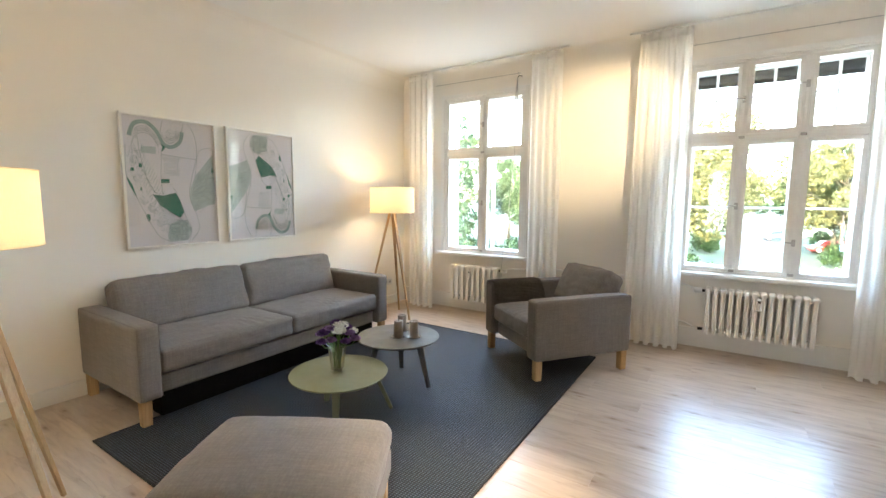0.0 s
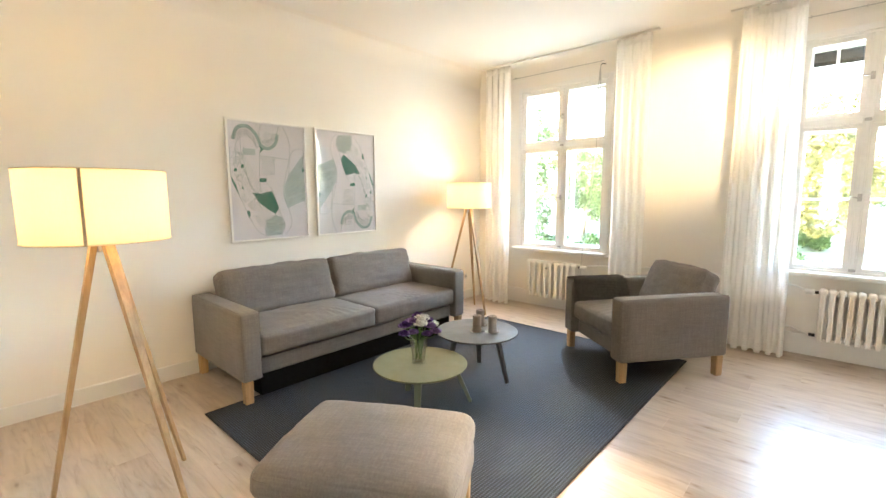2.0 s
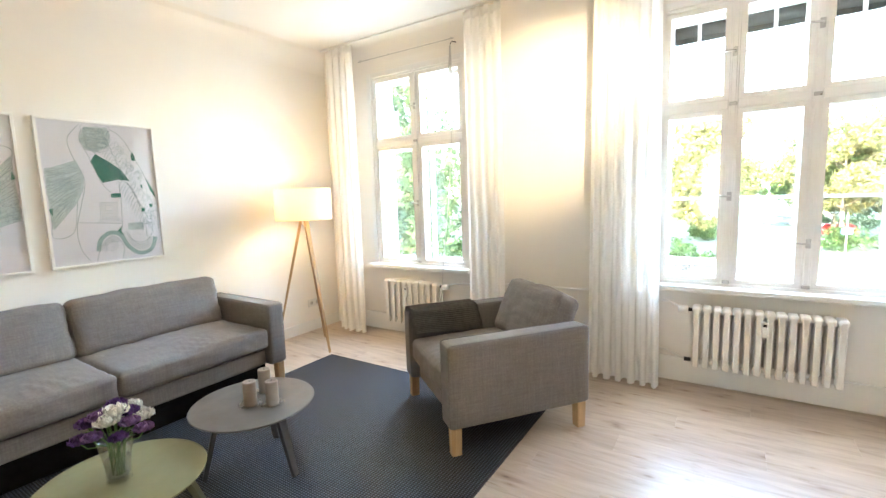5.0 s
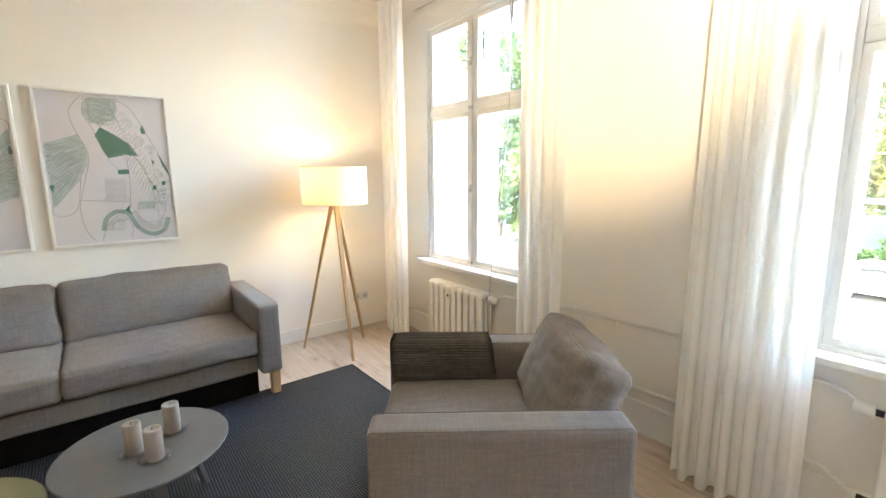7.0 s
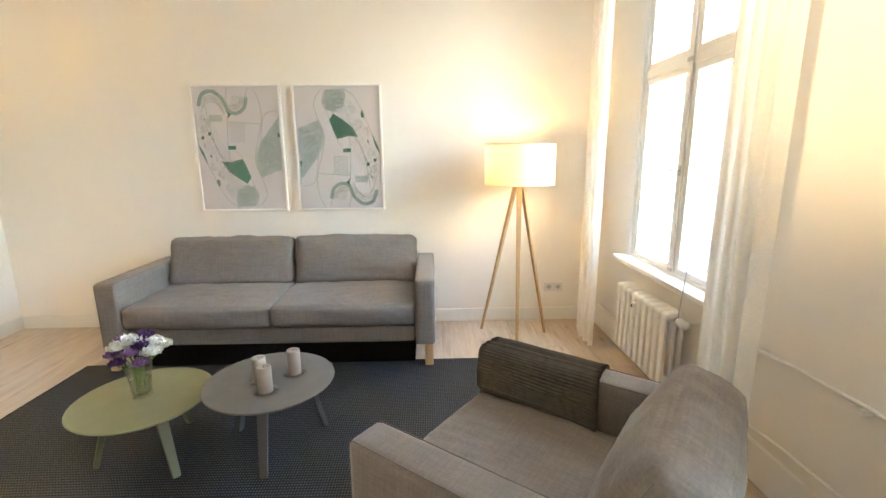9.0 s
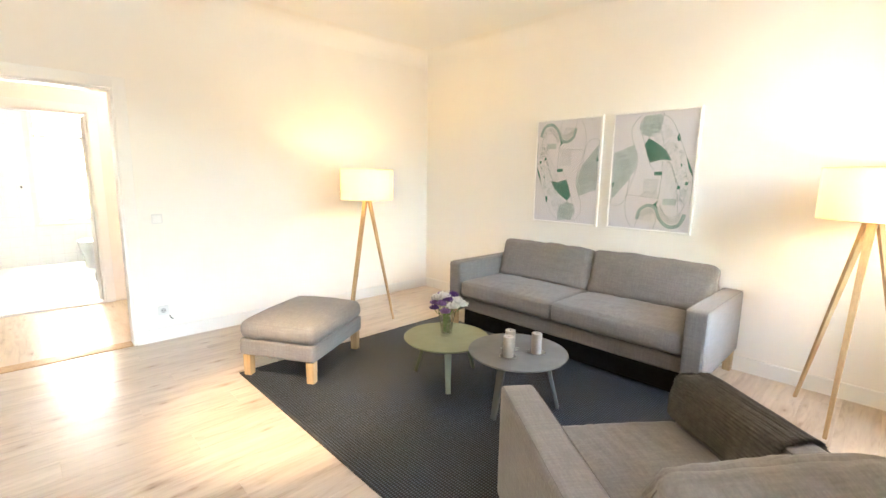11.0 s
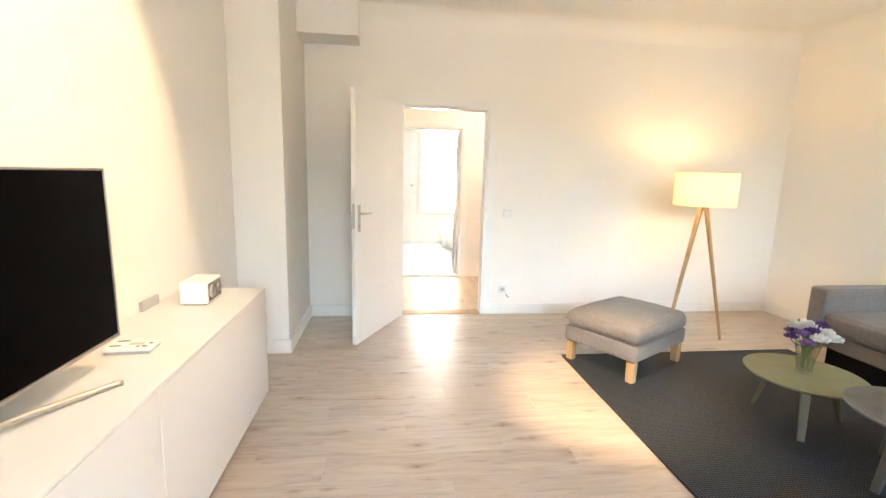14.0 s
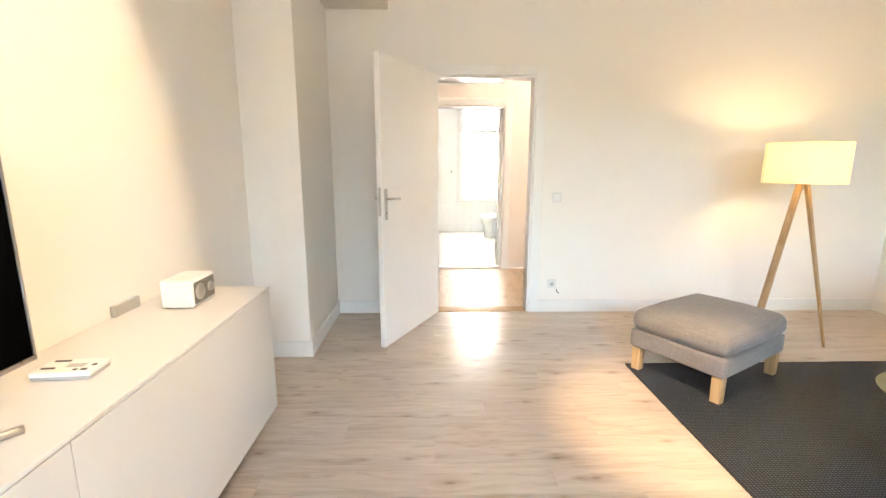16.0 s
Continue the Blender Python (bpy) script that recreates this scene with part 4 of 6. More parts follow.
part("knitted_cloth", bm, KNIT, throw, "", True)

# footstool
OW, OD = 0.77, 0.61
footstool = thing("footstool", pose(-1.018, 1.40, 0, 0, 0, 30.8), "grey linen footstool with a loose cushion", "footstool")
part("frame_cover", moved(soft((OW - 0.01, OD - 0.01, 0.125), 0.022, n=10), pose(0, 0, 0.227)), FABRIC, footstool, "", True)
cush = part("cushion", soft((OW, OD, 0.13), 0.055, (0.008, 0.008, 0.036), 26, 4, 0.005), FABRIC, footstool, "", True)
cush.matrix_local = pose(0, 0, 0.352)
seam(cush, OW - 0.004, OD - 0.004, 0.030, 0.062, 0.0014)
seam(cush, OW - 0.004, OD - 0.004, -0.030, 0.062, 0.0014)
for x in (-OW / 2 + 0.05, OW / 2 - 0.05):
    for y in (-OD / 2 + 0.05, OD / 2 - 0.05):
        leg_block(footstool, x, y)

# ---------------------------------------------------------------- rug
rug = thing("rug", pose(-1.578, 2.812, 0), "flat woven charcoal blue rug on the floor", "rug")
RX, RY = 1.032, 1.523
part("weave", box(-RX + 0.012, RX - 0.012, -RY + 0.012, RY - 0.012, 0.001, 0.010), RUG, rug)
for bx in ((-RX, RX, -RY, -RY + 0.012), (-RX, RX, RY - 0.012, RY), (-RX, -RX + 0.012, -RY + 0.012, RY - 0.012), (RX - 0.012, RX, -RY + 0.012, RY - 0.012)):
    part("bound_edge", box(*bx, 0.0, 0.012, 0.003, 2), RUGEDGE, rug)


# ---------------------------------------------------------------- coffee tables
def coffee_table(m, r, h, feet, top_mat, leg_mat, label):
    t = thing("coffee_table", m, label, "table", "pair of round coffee tables")
    part("tabletop", lathe([(0, h - 0.018), (r - 0.016, h - 0.018), (r - 0.003, h - 0.008), (r, h - 0.004), (r - 0.002, h - 0.001), (r - 0.006, h), (0, h)], 96), top_mat, t)
    for fx, fy in feet:
        top = Vector((fx * 0.66, fy * 0.66, h - 0.016))
        part("leg", taper((fx, fy, 0.012), top, 0.034, 0.022, (0.050, 0.026)), leg_mat, t)
    for k, (fx, fy) in enumerate(feet):
        gx, gy = feet[(k + 1) % 3]
        part("under_brace", taper((fx * 0.6, fy * 0.6, h - 0.026), (gx * 0.6, gy * 0.6, h - 0.026), 0.022, 0.014), leg_mat, t)
    return t


GC, RC = (-1.665, 2.311), (-1.680, 2.936)
GH, RH = 0.298, 0.371
coffee_table(pose(*GC, 0), 0.312, GH, [(0.225, 0.25), (0.145, -0.175), (-0.215, 0.08)], GREEN, GREENLEG, "low round sage green three-legged table")
coffee_table(pose(*RC, 0), 0.312, RH, [(0.262, 0.03), (-0.145, 0.22), (-0.115, -0.235)], GREY, GREYLEG, "round warm grey three-legged table")

# vase with flowers
vx, vy = GC[0] - 0.006, GC[1] - 0.008
vase = thing("flower_vase", pose(vx, vy, GH), "clear glass vase of purple and white flowers", "vase")
outer = [(0, 0.0), (0.041, 0.0), (0.045, 0.004), (0.043, 0.02), (0.045, 0.06), (0.053, 0.12), (0.065, 0.182), (0.0665, 0.185)]
inner_ = [(0.064, 0.184), (0.0505, 0.12), (0.042, 0.06), (0.039, 0.026), (0.034, 0.020), (0, 0.018)]
part("glass", lathe(outer + inner_, 40), CLEAR, vase, "", True)
part("water", lathe([(0, 0.021), (0.0335, 0.022), (0.0385, 0.028), (0.041, 0.06), (0.0455, 0.095), (0, 0.095)], 32), WATER, vase, "", True)
rnd = random.Random(21)
heads = []
for k in range(17):
    a, rr = k * 2.39996, 0.018 + 0.098 * math.sqrt((k + 0.3) / 17)
    heads.append((rr * math.cos(a), rr * math.sin(a), 0.300 + rnd.uniform(-0.012, 0.015) - 7.0 * rr * rr))
for k, (hx, hy, hz) in enumerate(heads):
    a = rnd.uniform(0, 6.28)
    base = (0.02 * math.cos(a), 0.02 * math.sin(a), 0.03)
    mid = (hx * 0.3 + base[0] * 0.2, hy * 0.3 + base[1] * 0.2, 0.165)
    part("stem", tube([base, ((base[0] + mid[0]) / 2, (base[1] + mid[1]) / 2, 0.10), mid, (hx * 0.8, hy * 0.8, hz - 0.03), (hx, hy, hz)], 0.0024, seg=6), STEM, vase, "", True)
    white = k in (0, 5, 6, 11, 14)
    bm = bmesh.new()
    size = rnd.uniform(0.046, 0.054) if white else rnd.uniform(0.036, 0.044)
    for layer, (count, tilt, sc) in enumerate(((8, 84, 1.0), (8, 60, 0.88), (7, 34, 0.66))):
        for p in range(count):
            ang = 6.28319 * (p + 0.5 * layer) / count + rnd.uniform(-0.2, 0.2)
            pet = bmesh.new()
            bmesh.ops.create_grid(pet, x_segments=5, y_segments=6, size=1)
            for v in pet.verts:
                u, w = v.co.x, (v.co.y + 1) / 2
                wid = math.sin(min(1, w * 0.9 + 0.12) * 2.4) * 0.55
                v.co = Vector((u * wid * size * sc, w * size * sc, size * (0.28 * w * w + 0.12 * u * u - 0.12 * math.sin(w * 9 + u * 4) * w + 0.16 * w * w * math.sin(u * 9 + p * 2))))
            moved(pet, Matrix.Translation((hx, hy, hz)) @ Euler((radians(90 - tilt), 0, ang)).to_matrix().to_4x4())
            joined(bm, pet)
    mat_ = PETALW if white else (PETALP if k % 2 else PETALL)
    part("blossom", bm, mat_, vase, "white ruffled blossom" if white else ("deep purple blossom" if k % 2 else "lilac blossom"), True)
for k in range(7):
    a = k * 0.9 + 0.4
    bm = bmesh.new()
    bmesh.ops.create_grid(bm, x_segments=2, y_segments=6, size=1)
    for v in bm.verts:
        w = (v.co.y + 1) / 2
        v.co = Vector((v.co.x * 0.009 * math.sin(w * 3.0 + 0.1), w * 0.075, 0.02 * w - 0.03 * w * w))
    moved(bm, Matrix.Translation((0.03 * math.cos(a), 0.03 * math.sin(a), 0.18 + 0.006 * k)) @ Euler((radians(25), 0, a - 1.57)).to_matrix().to_4x4())
    part("leaf", bm, STEM, vase, "", True)

# candles on glass saucers
for k, (cx, cy, h) in enumerate(((-1.728, 3.042, 0.126), (-1.648, 2.898, 0.126), (-1.550, 2.960, 0.126))):
    d = tagged(part("glass_saucer", lathe([(0, 0), (0.050, 0), (0.057, 0.006), (0.058, 0.009), (0.056, 0.0095), (0.047, 0.004), (0, 0.0035)], 36), CLEAR, None, "", True), "small round clear glass candle saucer", "saucer", "candle saucers")
    d.matrix_world = pose(cx, cy, RH)
    c = thing("pillar_candle", pose(cx, cy, RH + 0.0038), "thick taupe pillar candle on a saucer", "candle", "three pillar candles")
    part("wax", lathe([(0, 0), (0.031, 0), (0.0325, 0.002), (0.0325, h - 0.004), (0.0312, h), (0.026, h + 0.0005), (0.017, h - 0.004), (0, h - 0.006)], 36), WAX, c, "", True)
    part("wick", tube([(0, 0, h - 0.007), (0.001, 0.0005, h + 0.002), (0.003, 0.001, h + 0.007)], 0.0011, seg=6), BLACKPL, c)


# ---------------------------------------------------------------- floor lamps
def floor_lamp(x, y, feet, z0, z1, r, seam_angle, label):
    l = thing("floor_lamp", pose(x, y, 0), label, "lamp", "tripod floor lamps")
    sh = part("shade", lathe([(r, z0), (r, z1)], 72), SHADE, l, "off-white cylindrical cloth shade", True)
    for z in (z0, z1):
        part("hem", tube([(r * math.cos(6.28319 * k / 64), r * math.sin(6.28319 * k / 64), z) for k in range(64)], 0.0032, True, 6), SHADE, sh, "", True)
    a = radians(seam_angle)
    part("seam_strip", moved(box(-0.006, 0.006, -0.0015, 0.0015, z0, z1), pose((r + 0.002) * math.cos(a), (r + 0.002) * math.sin(a), 0, 0, 0, seam_angle - 90)), TAPE, sh, "greyish seam tape")
    for k in range(3):
        a = 6.28319 * k / 3 + 0.3
        part("shade_spoke", tube([(0.02 * math.cos(a), 0.02 * math.sin(a), z0 + 0.03), (r * math.cos(a), r * math.sin(a), z0 + 0.004)], 0.002, seg=6), STEEL, l)
    part("collar", lathe([(0, z0 - 0.05), (0.020, z0 - 0.05), (0.024, z0 - 0.03), (0.022, z0 + 0.04), (0, z0 + 0.04)], 20), STEEL, l, "", True)
    part("lamp_holder", lathe([(0, z0 + 0.04), (0.019, z0 + 0.04), (0.019, z0 + 0.085), (0, z0 + 0.085)], 16), WHITEPL, l, "", True)
    part("bulb", lathe([(0, z0 + 0.085), (0.013, z0 + 0.088), (0.016, z0 + 0.10), (0.029, z0 + 0.13), (0.030, z0 + 0.148), (0.022, z0 + 0.168), (0, z0 + 0.176)], 20), BULB, l, "lit warm bulb", True)
    for fx, fy in feet:
        d = Vector((fx - x, fy - y, 0))
        part("leg", taper((d.x, d.y, 0), (d.x * 0.085, d.y * 0.085, z0 + 0.005), 0.020, 0.016, (0.042, 0.026)), OAK, l, "tapered pale oak leg")
    li = bpy.data.lights.new("bulb_light", "POINT")
    li.energy, li.color, li.shadow_soft_size = LAMP, (1.0, 0.74, 0.37), 0.035
    lo = new("bulb_light", li)
    lo.matrix_world = pose(x, y, z0 + 0.20)
    return l


floor_lamp(-2.054, 0.748, ((-2.17, 1.03), (-2.045, 0.467), (-1.715, 0.907)), 1.215, 1.512, 0.262, -20, "tripod floor lamp with oak legs near the door wall")
floor_lamp(-2.960, 4.418, ((-2.675, 4.375), (-3.185, 4.171), (-3.08, 4.686)), 1.243, 1.532, 0.258, 150, "tripod floor lamp with oak legs beside the curtain")


# ---------------------------------------------------------------- pictures
def flat(points, bm, z):
    vs = [bm.verts.new((x, y, z)) for x, y in points]
    f = bm.faces.new(vs)
    bmesh.ops.triangulate(bm, faces=[f])
    return bm


def ribbon(points, w, bm, z, w_end=None):
    n = len(points)
    pr = []
    for i, (x, y) in enumerate(points):
        (ax, ay), (bx, by) = points[max(0, i - 1)], points[min(n - 1, i + 1)]
        l = math.hypot(bx - ax, by - ay) or 1
        nx, ny = -(by - ay) / l, (bx - ax) / l
        ww = (w if w_end is None else w + (w_end - w) * i / (n - 1)) / 2
        pr.append((bm.verts.new((x + nx * ww, y + ny * ww, z)), bm.verts.new((x - nx * ww, y - ny * ww, z))))
    for a, b in zip(pr, pr[1:]):
        bm.faces.new((a[0], b[0], b[1], a[1]))
    return bm


def spline(ctrl, n=8):
    out = []
    c = [ctrl[0], *ctrl, ctrl[-1]]
    for i in range(1, len(c) - 2):
        for k in range(n):
            t = k / n
            out.append(tuple(0.5 * (2 * c[i][d] + (c[i + 1][d] - c[i - 1][d]) * t + (2 * c[i - 1][d] - 5 * c[i][d] + 4 * c[i + 1][d] - c[i + 2][d]) * t * t + (3 * c[i][d] - c[i - 1][d] - 3 * c[i + 1][d] + c[i + 2][d]) * t ** 3) for d in (0, 1)))
    return out + [ctrl[-1]]


def arc(cx, cy, rx, ry, a0, a1, n=20):
    return [(cx + rx * math.cos(radians(a0 + (a1 - a0) * k / n)), cy + ry * math.sin(radians(a0 + (a1 - a0) * k / n))) for k in range(n + 1)]


def picture(m, turned, label):
    """A framed abstract print, built in the plane x (across), y (up), facing +z."""
    p = thing("framed_print", m, label, "picture", "pair of framed prints")
    W, H, f, d = 0.715, 1.016, 0.017, 0.028
    for nm, bx in (("frame_rail", (-W / 2, W / 2, H / 2 - f, H / 2)), ("frame_rail", (-W / 2, W / 2, -H / 2, -H / 2 + f)), ("frame_stile", (-W / 2, -W / 2 + f, -H / 2 + f, H / 2 - f)), ("frame_stile", (W / 2 - f, W / 2, -H / 2 + f, H / 2 - f))):
        part(nm, box(*bx, 0, d, 0.002, 1), FRAMEWHITE, p)
    sheet = part("sheet", box(-W / 2 + f, W / 2 - f, -H / 2 + f, H / 2 - f, 0.004, 0.016), PAPER, p, "pale lilac print paper")
    g = part("picture_glass", box(-W / 2 + f, W / 2 - f, -H / 2 + f, H / 2 - f, 0.0205, 0.0225), PICGLASS, p)
    g.visible_shadow = False
    s = -1 if turned else 1

    def at(u, v):
        return (s * (u - 0.5) * 0.68, s * (0.5 - v) * 0.98)

    def A(pts):
        return [at(*q) for q in pts]

    z = 0.0163
    bm = bmesh.new()
    snake = spline([(0.062, 0.152), (0.119, 0.059), (0.239, 0.039), (0.344, 0.099), (0.406, 0.188), (0.501, 0.21), (0.593, 0.164), (0.625, 0.082)])
    ribbon(A(snake), 0.030, bm, z, 0.030)
    part("printed_ribbon", bm, INKTEAL, sheet)
    bm = bmesh.new()
    flat(A([(0.603, 0.731), (0.552, 0.785), (0.443, 0.738), (0.328, 0.674), (0.265, 0.594), (0.372, 0.604), (0.514, 0.578), (0.564, 0.652)]), bm, z)
    part("printed_fan", bm, INKDARK, sheet)
    bm = bmesh.new()
    flat(A([(0.985, 0.666), (0.722, 0.737), (0.673, 0.627), (0.685, 0.539), (0.754, 0.437), (0.975, 0.249), (0.983, 0.369)]), bm, z)
    flat(A([(0.618, 0.975), (0.427, 0.980), (0.397, 0.935), (0.43, 0.843), (0.551, 0.795), (0.639, 0.826), (0.677, 0.892)]), bm, z)
    flat(A([(0.322, 0.276), (0.167, 0.276), (0.174, 0.221), (0.329, 0.221)]), bm, z)
    part("printed_field", bm, INKPALE, sheet)
    bm = bmesh.new()
    for q in ([(0.226, 0.786), (0.204, 0.814), (0.18, 0.765), (0.19, 0.749), (0.217, 0.751)], [(0.159, 0.57), (0.14, 0.564), (0.139, 0.545), (0.155, 0.538)],
              [(0.175, 0.385), (0.14, 0.387), (0.142, 0.358), (0.175, 0.357)], [(0.092, 0.416), (0.052, 0.419), (0.059, 0.391), (0.089, 0.39)],
              [(0.452, 0.5), (0.36, 0.504), (0.36, 0.471), (0.454, 0.47)], [(0.101, 0.617), (0.059, 0.562), (0.014, 0.484), (0.014, 0.455), (0.067, 0.526)],
              [(0.99, 0.397), (0.955, 0.406), (0.965, 0.347)], [(0.435, 0.218), (0.387, 0.255), (0.396, 0.216), (0.37, 0.187)]):
        flat(A(q), bm, z + 0.0002)
    part("printed_block", bm, INKDARK, sheet)
    rp = random.Random(12)
    bm = bmesh.new()
    # outlines
    for c in ([(0.672, 0.98), (0.773, 0.879), (0.738, 0.739), (0.669, 0.598), (0.724, 0.422), (0.786, 0.248), (0.766, 0.099), (0.703, 0.019)],
              [(0.617, 0.975), (0.674, 0.893), (0.608, 0.76), (0.531, 0.586), (0.454, 0.511)], [(0.427, 0.98), (0.297, 0.92), (0.188, 0.765), (0.092, 0.61), (0.014, 0.464), (0.02, 0.216)],
              [(0.514, 0.578), (0.442, 0.607), (0.337, 0.597), (0.244, 0.536), (0.187, 0.385), (0.154, 0.255), (0.147, 0.156)], [(0.78, 0.298), (0.383, 0.275)], [(0.362, 0.47), (0.383, 0.231)],
              [(0.364, 0.596), (0.369, 0.512)], [(0.358, 0.215), (0.301, 0.148), (0.21, 0.119), (0.117, 0.155), (0.074, 0.235)],
              [(0.985, 0.39), (0.976, 0.312), (0.985, 0.214), (0.902, 0.195), (0.802, 0.249), (0.752, 0.452)], [(0.646, 0.015), (0.59, 0.118), (0.478, 0.186), (0.389, 0.105), (0.41, 0.014)]):
        ribbon(A(spline(c, 6)), 0.0034, bm, z + 0.0003)
    # square spiral, fanned strokes below it, round whorl
    for k in range(4):
        e = 0.016 * k
        ribbon(A([(0.563 - e, 0.436 - e * 0.7), (0.402 + e, 0.436 - e * 0.7), (0.412 + e, 0.342 + e * 0.7), (0.57 - e, 0.342 + e * 0.7), (0.563 - e, 0.436 - e * 0.7)]), 0.0030, bm, z + 0.0003)
    for k in range(11):
        f0 = k / 10
        ribbon(A([(0.554 - 0.134 * f0, 0.334), (0.602 - 0.22 * f0, 0.288 - 0.006 * f0)]), 0.0030, bm, z + 0.0003)
    for r in (0.012, 0.026, 0.040):
        ribbon(A(arc(0.50, 0.115, r * 1.4, r, 20, 340, 20)), 0.0030, bm, z + 0.0003)
    # scale strokes beside the ribbon
    for k in range(2, len(snake) - 1):
        (ax, ay), (bx, by) = snake[k - 1], snake[k]
        l = math.hypot(bx - ax, by - ay)
        nx, ny = (by - ay) / l, -(bx - ax) / l
        sgn = 1 if k > len(snake) * 0.55 else -1
        for o in (-0.030, -0.045, -0.060):
            ribbon(A([(ax + nx * o * sgn * -1, ay + ny * o * sgn * -1), (bx + nx * (o - 0.008) * sgn * -1, by + ny * (o - 0.008) * sgn * -1)]), 0.0026, bm, z + 0.0003)
    part("printed_lines", bm, INKLINE, sheet)
    # wavy filling of the long side panel, the head and the dark field
    bm = bmesh.new()
    for k in range(30):
        f0 = k / 29
        x0 = 0.40 - 0.34 * min(1, f0 * 1.15)
        yy = 0.955 - 0.70 * f0
        wide = 0.13 + 0.05 * math.sin(3.14 * f0)
        ribbon(A(spline([(x0 + wide, yy - 0.05), (x0 + wide * 0.66, yy + 0.02 + rp.uniform(-0.012, 0.012)), (x0 + wide * 0.33, yy - 0.035 + rp.uniform(-0.012, 0.012)), (x0 + 0.015, yy + 0.005)], 5)), 0.0026, bm, z + 0.0001)
    for cx, cy in ((0.33, 0.82), (0.25, 0.70), (0.17, 0.64), (0.12, 0.47), (0.10, 0.33)):
        for r in (0.012, 0.022, 0.032):
            ribbon(A(arc(cx, cy, r * 1.3, r, rp.uniform(0, 90), rp.uniform(220, 330), 12)), 0.0026, bm, z + 0.0002)
    for k in range(15):
        yy = 0.815 + 0.0105 * k
        ribbon(A(spline([(0.44 - 0.02 * math.sin(k * 0.5), yy), (0.50, yy + rp.uniform(-0.012, 0.012)), (0.57, yy + rp.uniform(-0.012, 0.012)), (0.635, yy)], 4)), 0.0032, bm, z + 0.0002)
    for k in range(16):
        f0 = k / 15
        ribbon(A(spline([(0.975, 0.655 - 0.37 * f0), (0.90, 0.66 - 0.31 * f0 + rp.uniform(-0.01, 0.01)), (0.82, 0.69 - 0.29 * f0 + rp.uniform(-0.01, 0.01)), (0.735 - 0.03 * math.sin(3.1 * f0) + 0.10 * max(0, f0 - 0.6), 0.715 - 0.26 * f0)], 4)), 0.0030, bm, z + 0.0002)
    for cx, cy in ((0.80, 0.56), (0.90, 0.55), (0.87, 0.44)):
        for r in (0.014, 0.026):
            ribbon(A(arc(cx, cy, r * 1.4, r, 0, 330, 14)), 0.0030, bm, z + 0.0003)
    part("printed_hatching", bm, INKHATCH, sheet)
    # dense scribble inside the fields, the head and the long side panel
    def inside(u, v, poly):
        hit = False
        for (ax, ay), (bx, by) in zip(poly, poly[1:] + poly[:1]):
            if (ay > v) != (by > v) and u < (bx - ax) * (v - ay) / (by - ay) + ax:
                hit = not hit
        return hit

    bm = bmesh.new()
    for poly, count in (([(0.985, 0.666), (0.722, 0.737), (0.673, 0.627), (0.685, 0.539), (0.754, 0.437), (0.975, 0.249)], 150),
                        ([(0.618, 0.975), (0.427, 0.980), (0.397, 0.935), (0.43, 0.843), (0.551, 0.795), (0.639, 0.826), (0.677, 0.892)], 110),
                        ([(0.40, 0.93), (0.25, 0.83), (0.03, 0.50), (0.03, 0.24), (0.13, 0.22), (0.17, 0.40), (0.25, 0.56), (0.42, 0.76)], 130)):
        us, vs_ = [q[0] for q in poly], [q[1] for q in poly]
        for _ in range(count):
            u, v = rp.uniform(min(us), max(us)), rp.uniform(min(vs_), max(vs_))
            if inside(u, v, poly):
                r, a0 = rp.uniform(0.010, 0.026), rp.uniform(0, 360)
                ribbon(A([q for q in arc(u, v, r * 1.4, r, a0, a0 + rp.uniform(90, 200), 7)]), 0.0022, bm, z + 0.00025)
    part("printed_scribble", bm, INKLINE, sheet)
    return p


def on_west_wall(y, z):
    return Matrix.Translation((XW + 0.002, y, z)) @ Matrix(((0, 0, 1, 0), (1, 0, 0, 0), (0, 1, 0, 0), (0, 0, 0, 1)))


picture(on_west_wall(2.197, 1.519), False, "white framed abstract print in grey and green")
picture(on_west_wall(3.003, 1.519), True, "white framed abstract print hung upside down to its pair")


# ---------------------------------------------------------------- sideboard and what stands on it
SX, SZ0, SZ1 = 1.565, 0.14, 0.768
for k in range(2):
    y0 = 2.0 + 1.2 * k
    u = thing("sideboard_unit", pose(SX, y0, 0), "white lacquer sideboard unit hung on the wall", "cabinet", "wall-hung sideboard units")
    part("carcass", box(0.020, XE - SX, 0, 1.2, SZ0, SZ1 - 0.012), LACQUER, u)
    part("door", box(0, 0.018, 0.0015, 1.1985, SZ0, SZ1 - 0.016, 0.0015, 2), LACQUER, u, "plain push-open front")
slab = tagged(part("worktop", box(SX - 0.002, XE, 1.997, 4.403, SZ1 - 0.012, SZ1, 0.0015, 2), LACQUER), "white glossy top panel over the sideboard", "worktop")

TY0, TY1, TZ0, TZ1, TX = 3.045, 4.06, 0.878, 1.427, 1.752
tv = thing("television", pose(TX, (TY0 + TY1) / 2, SZ1), "flat television with a black screen and silver rim", "television")
hw, a, b = (TY1 - TY0) / 2, TZ0 - SZ1, TZ1 - SZ1
part("back_cover", box(0.008, 0.045, -hw + 0.02, hw - 0.02, a + 0.02, b - 0.02, 0.01, 2), BLACKPL, tv)
for bx in ((-hw, hw, a, a + 0.012), (-hw, hw, b - 0.007, b), (-hw, -hw + 0.007, a + 0.012, b - 0.007), (hw - 0.007, hw, a + 0.012, b - 0.007)):
    part("bezel", box(-0.006, 0.010, *bx, 0.002, 2), STEEL, tv, "thin silver rim")
part("screen", box(-0.002, 0.008, -hw + 0.007, hw - 0.007, a + 0.012, b - 0.007), SCREEN, tv, "glossy black screen")
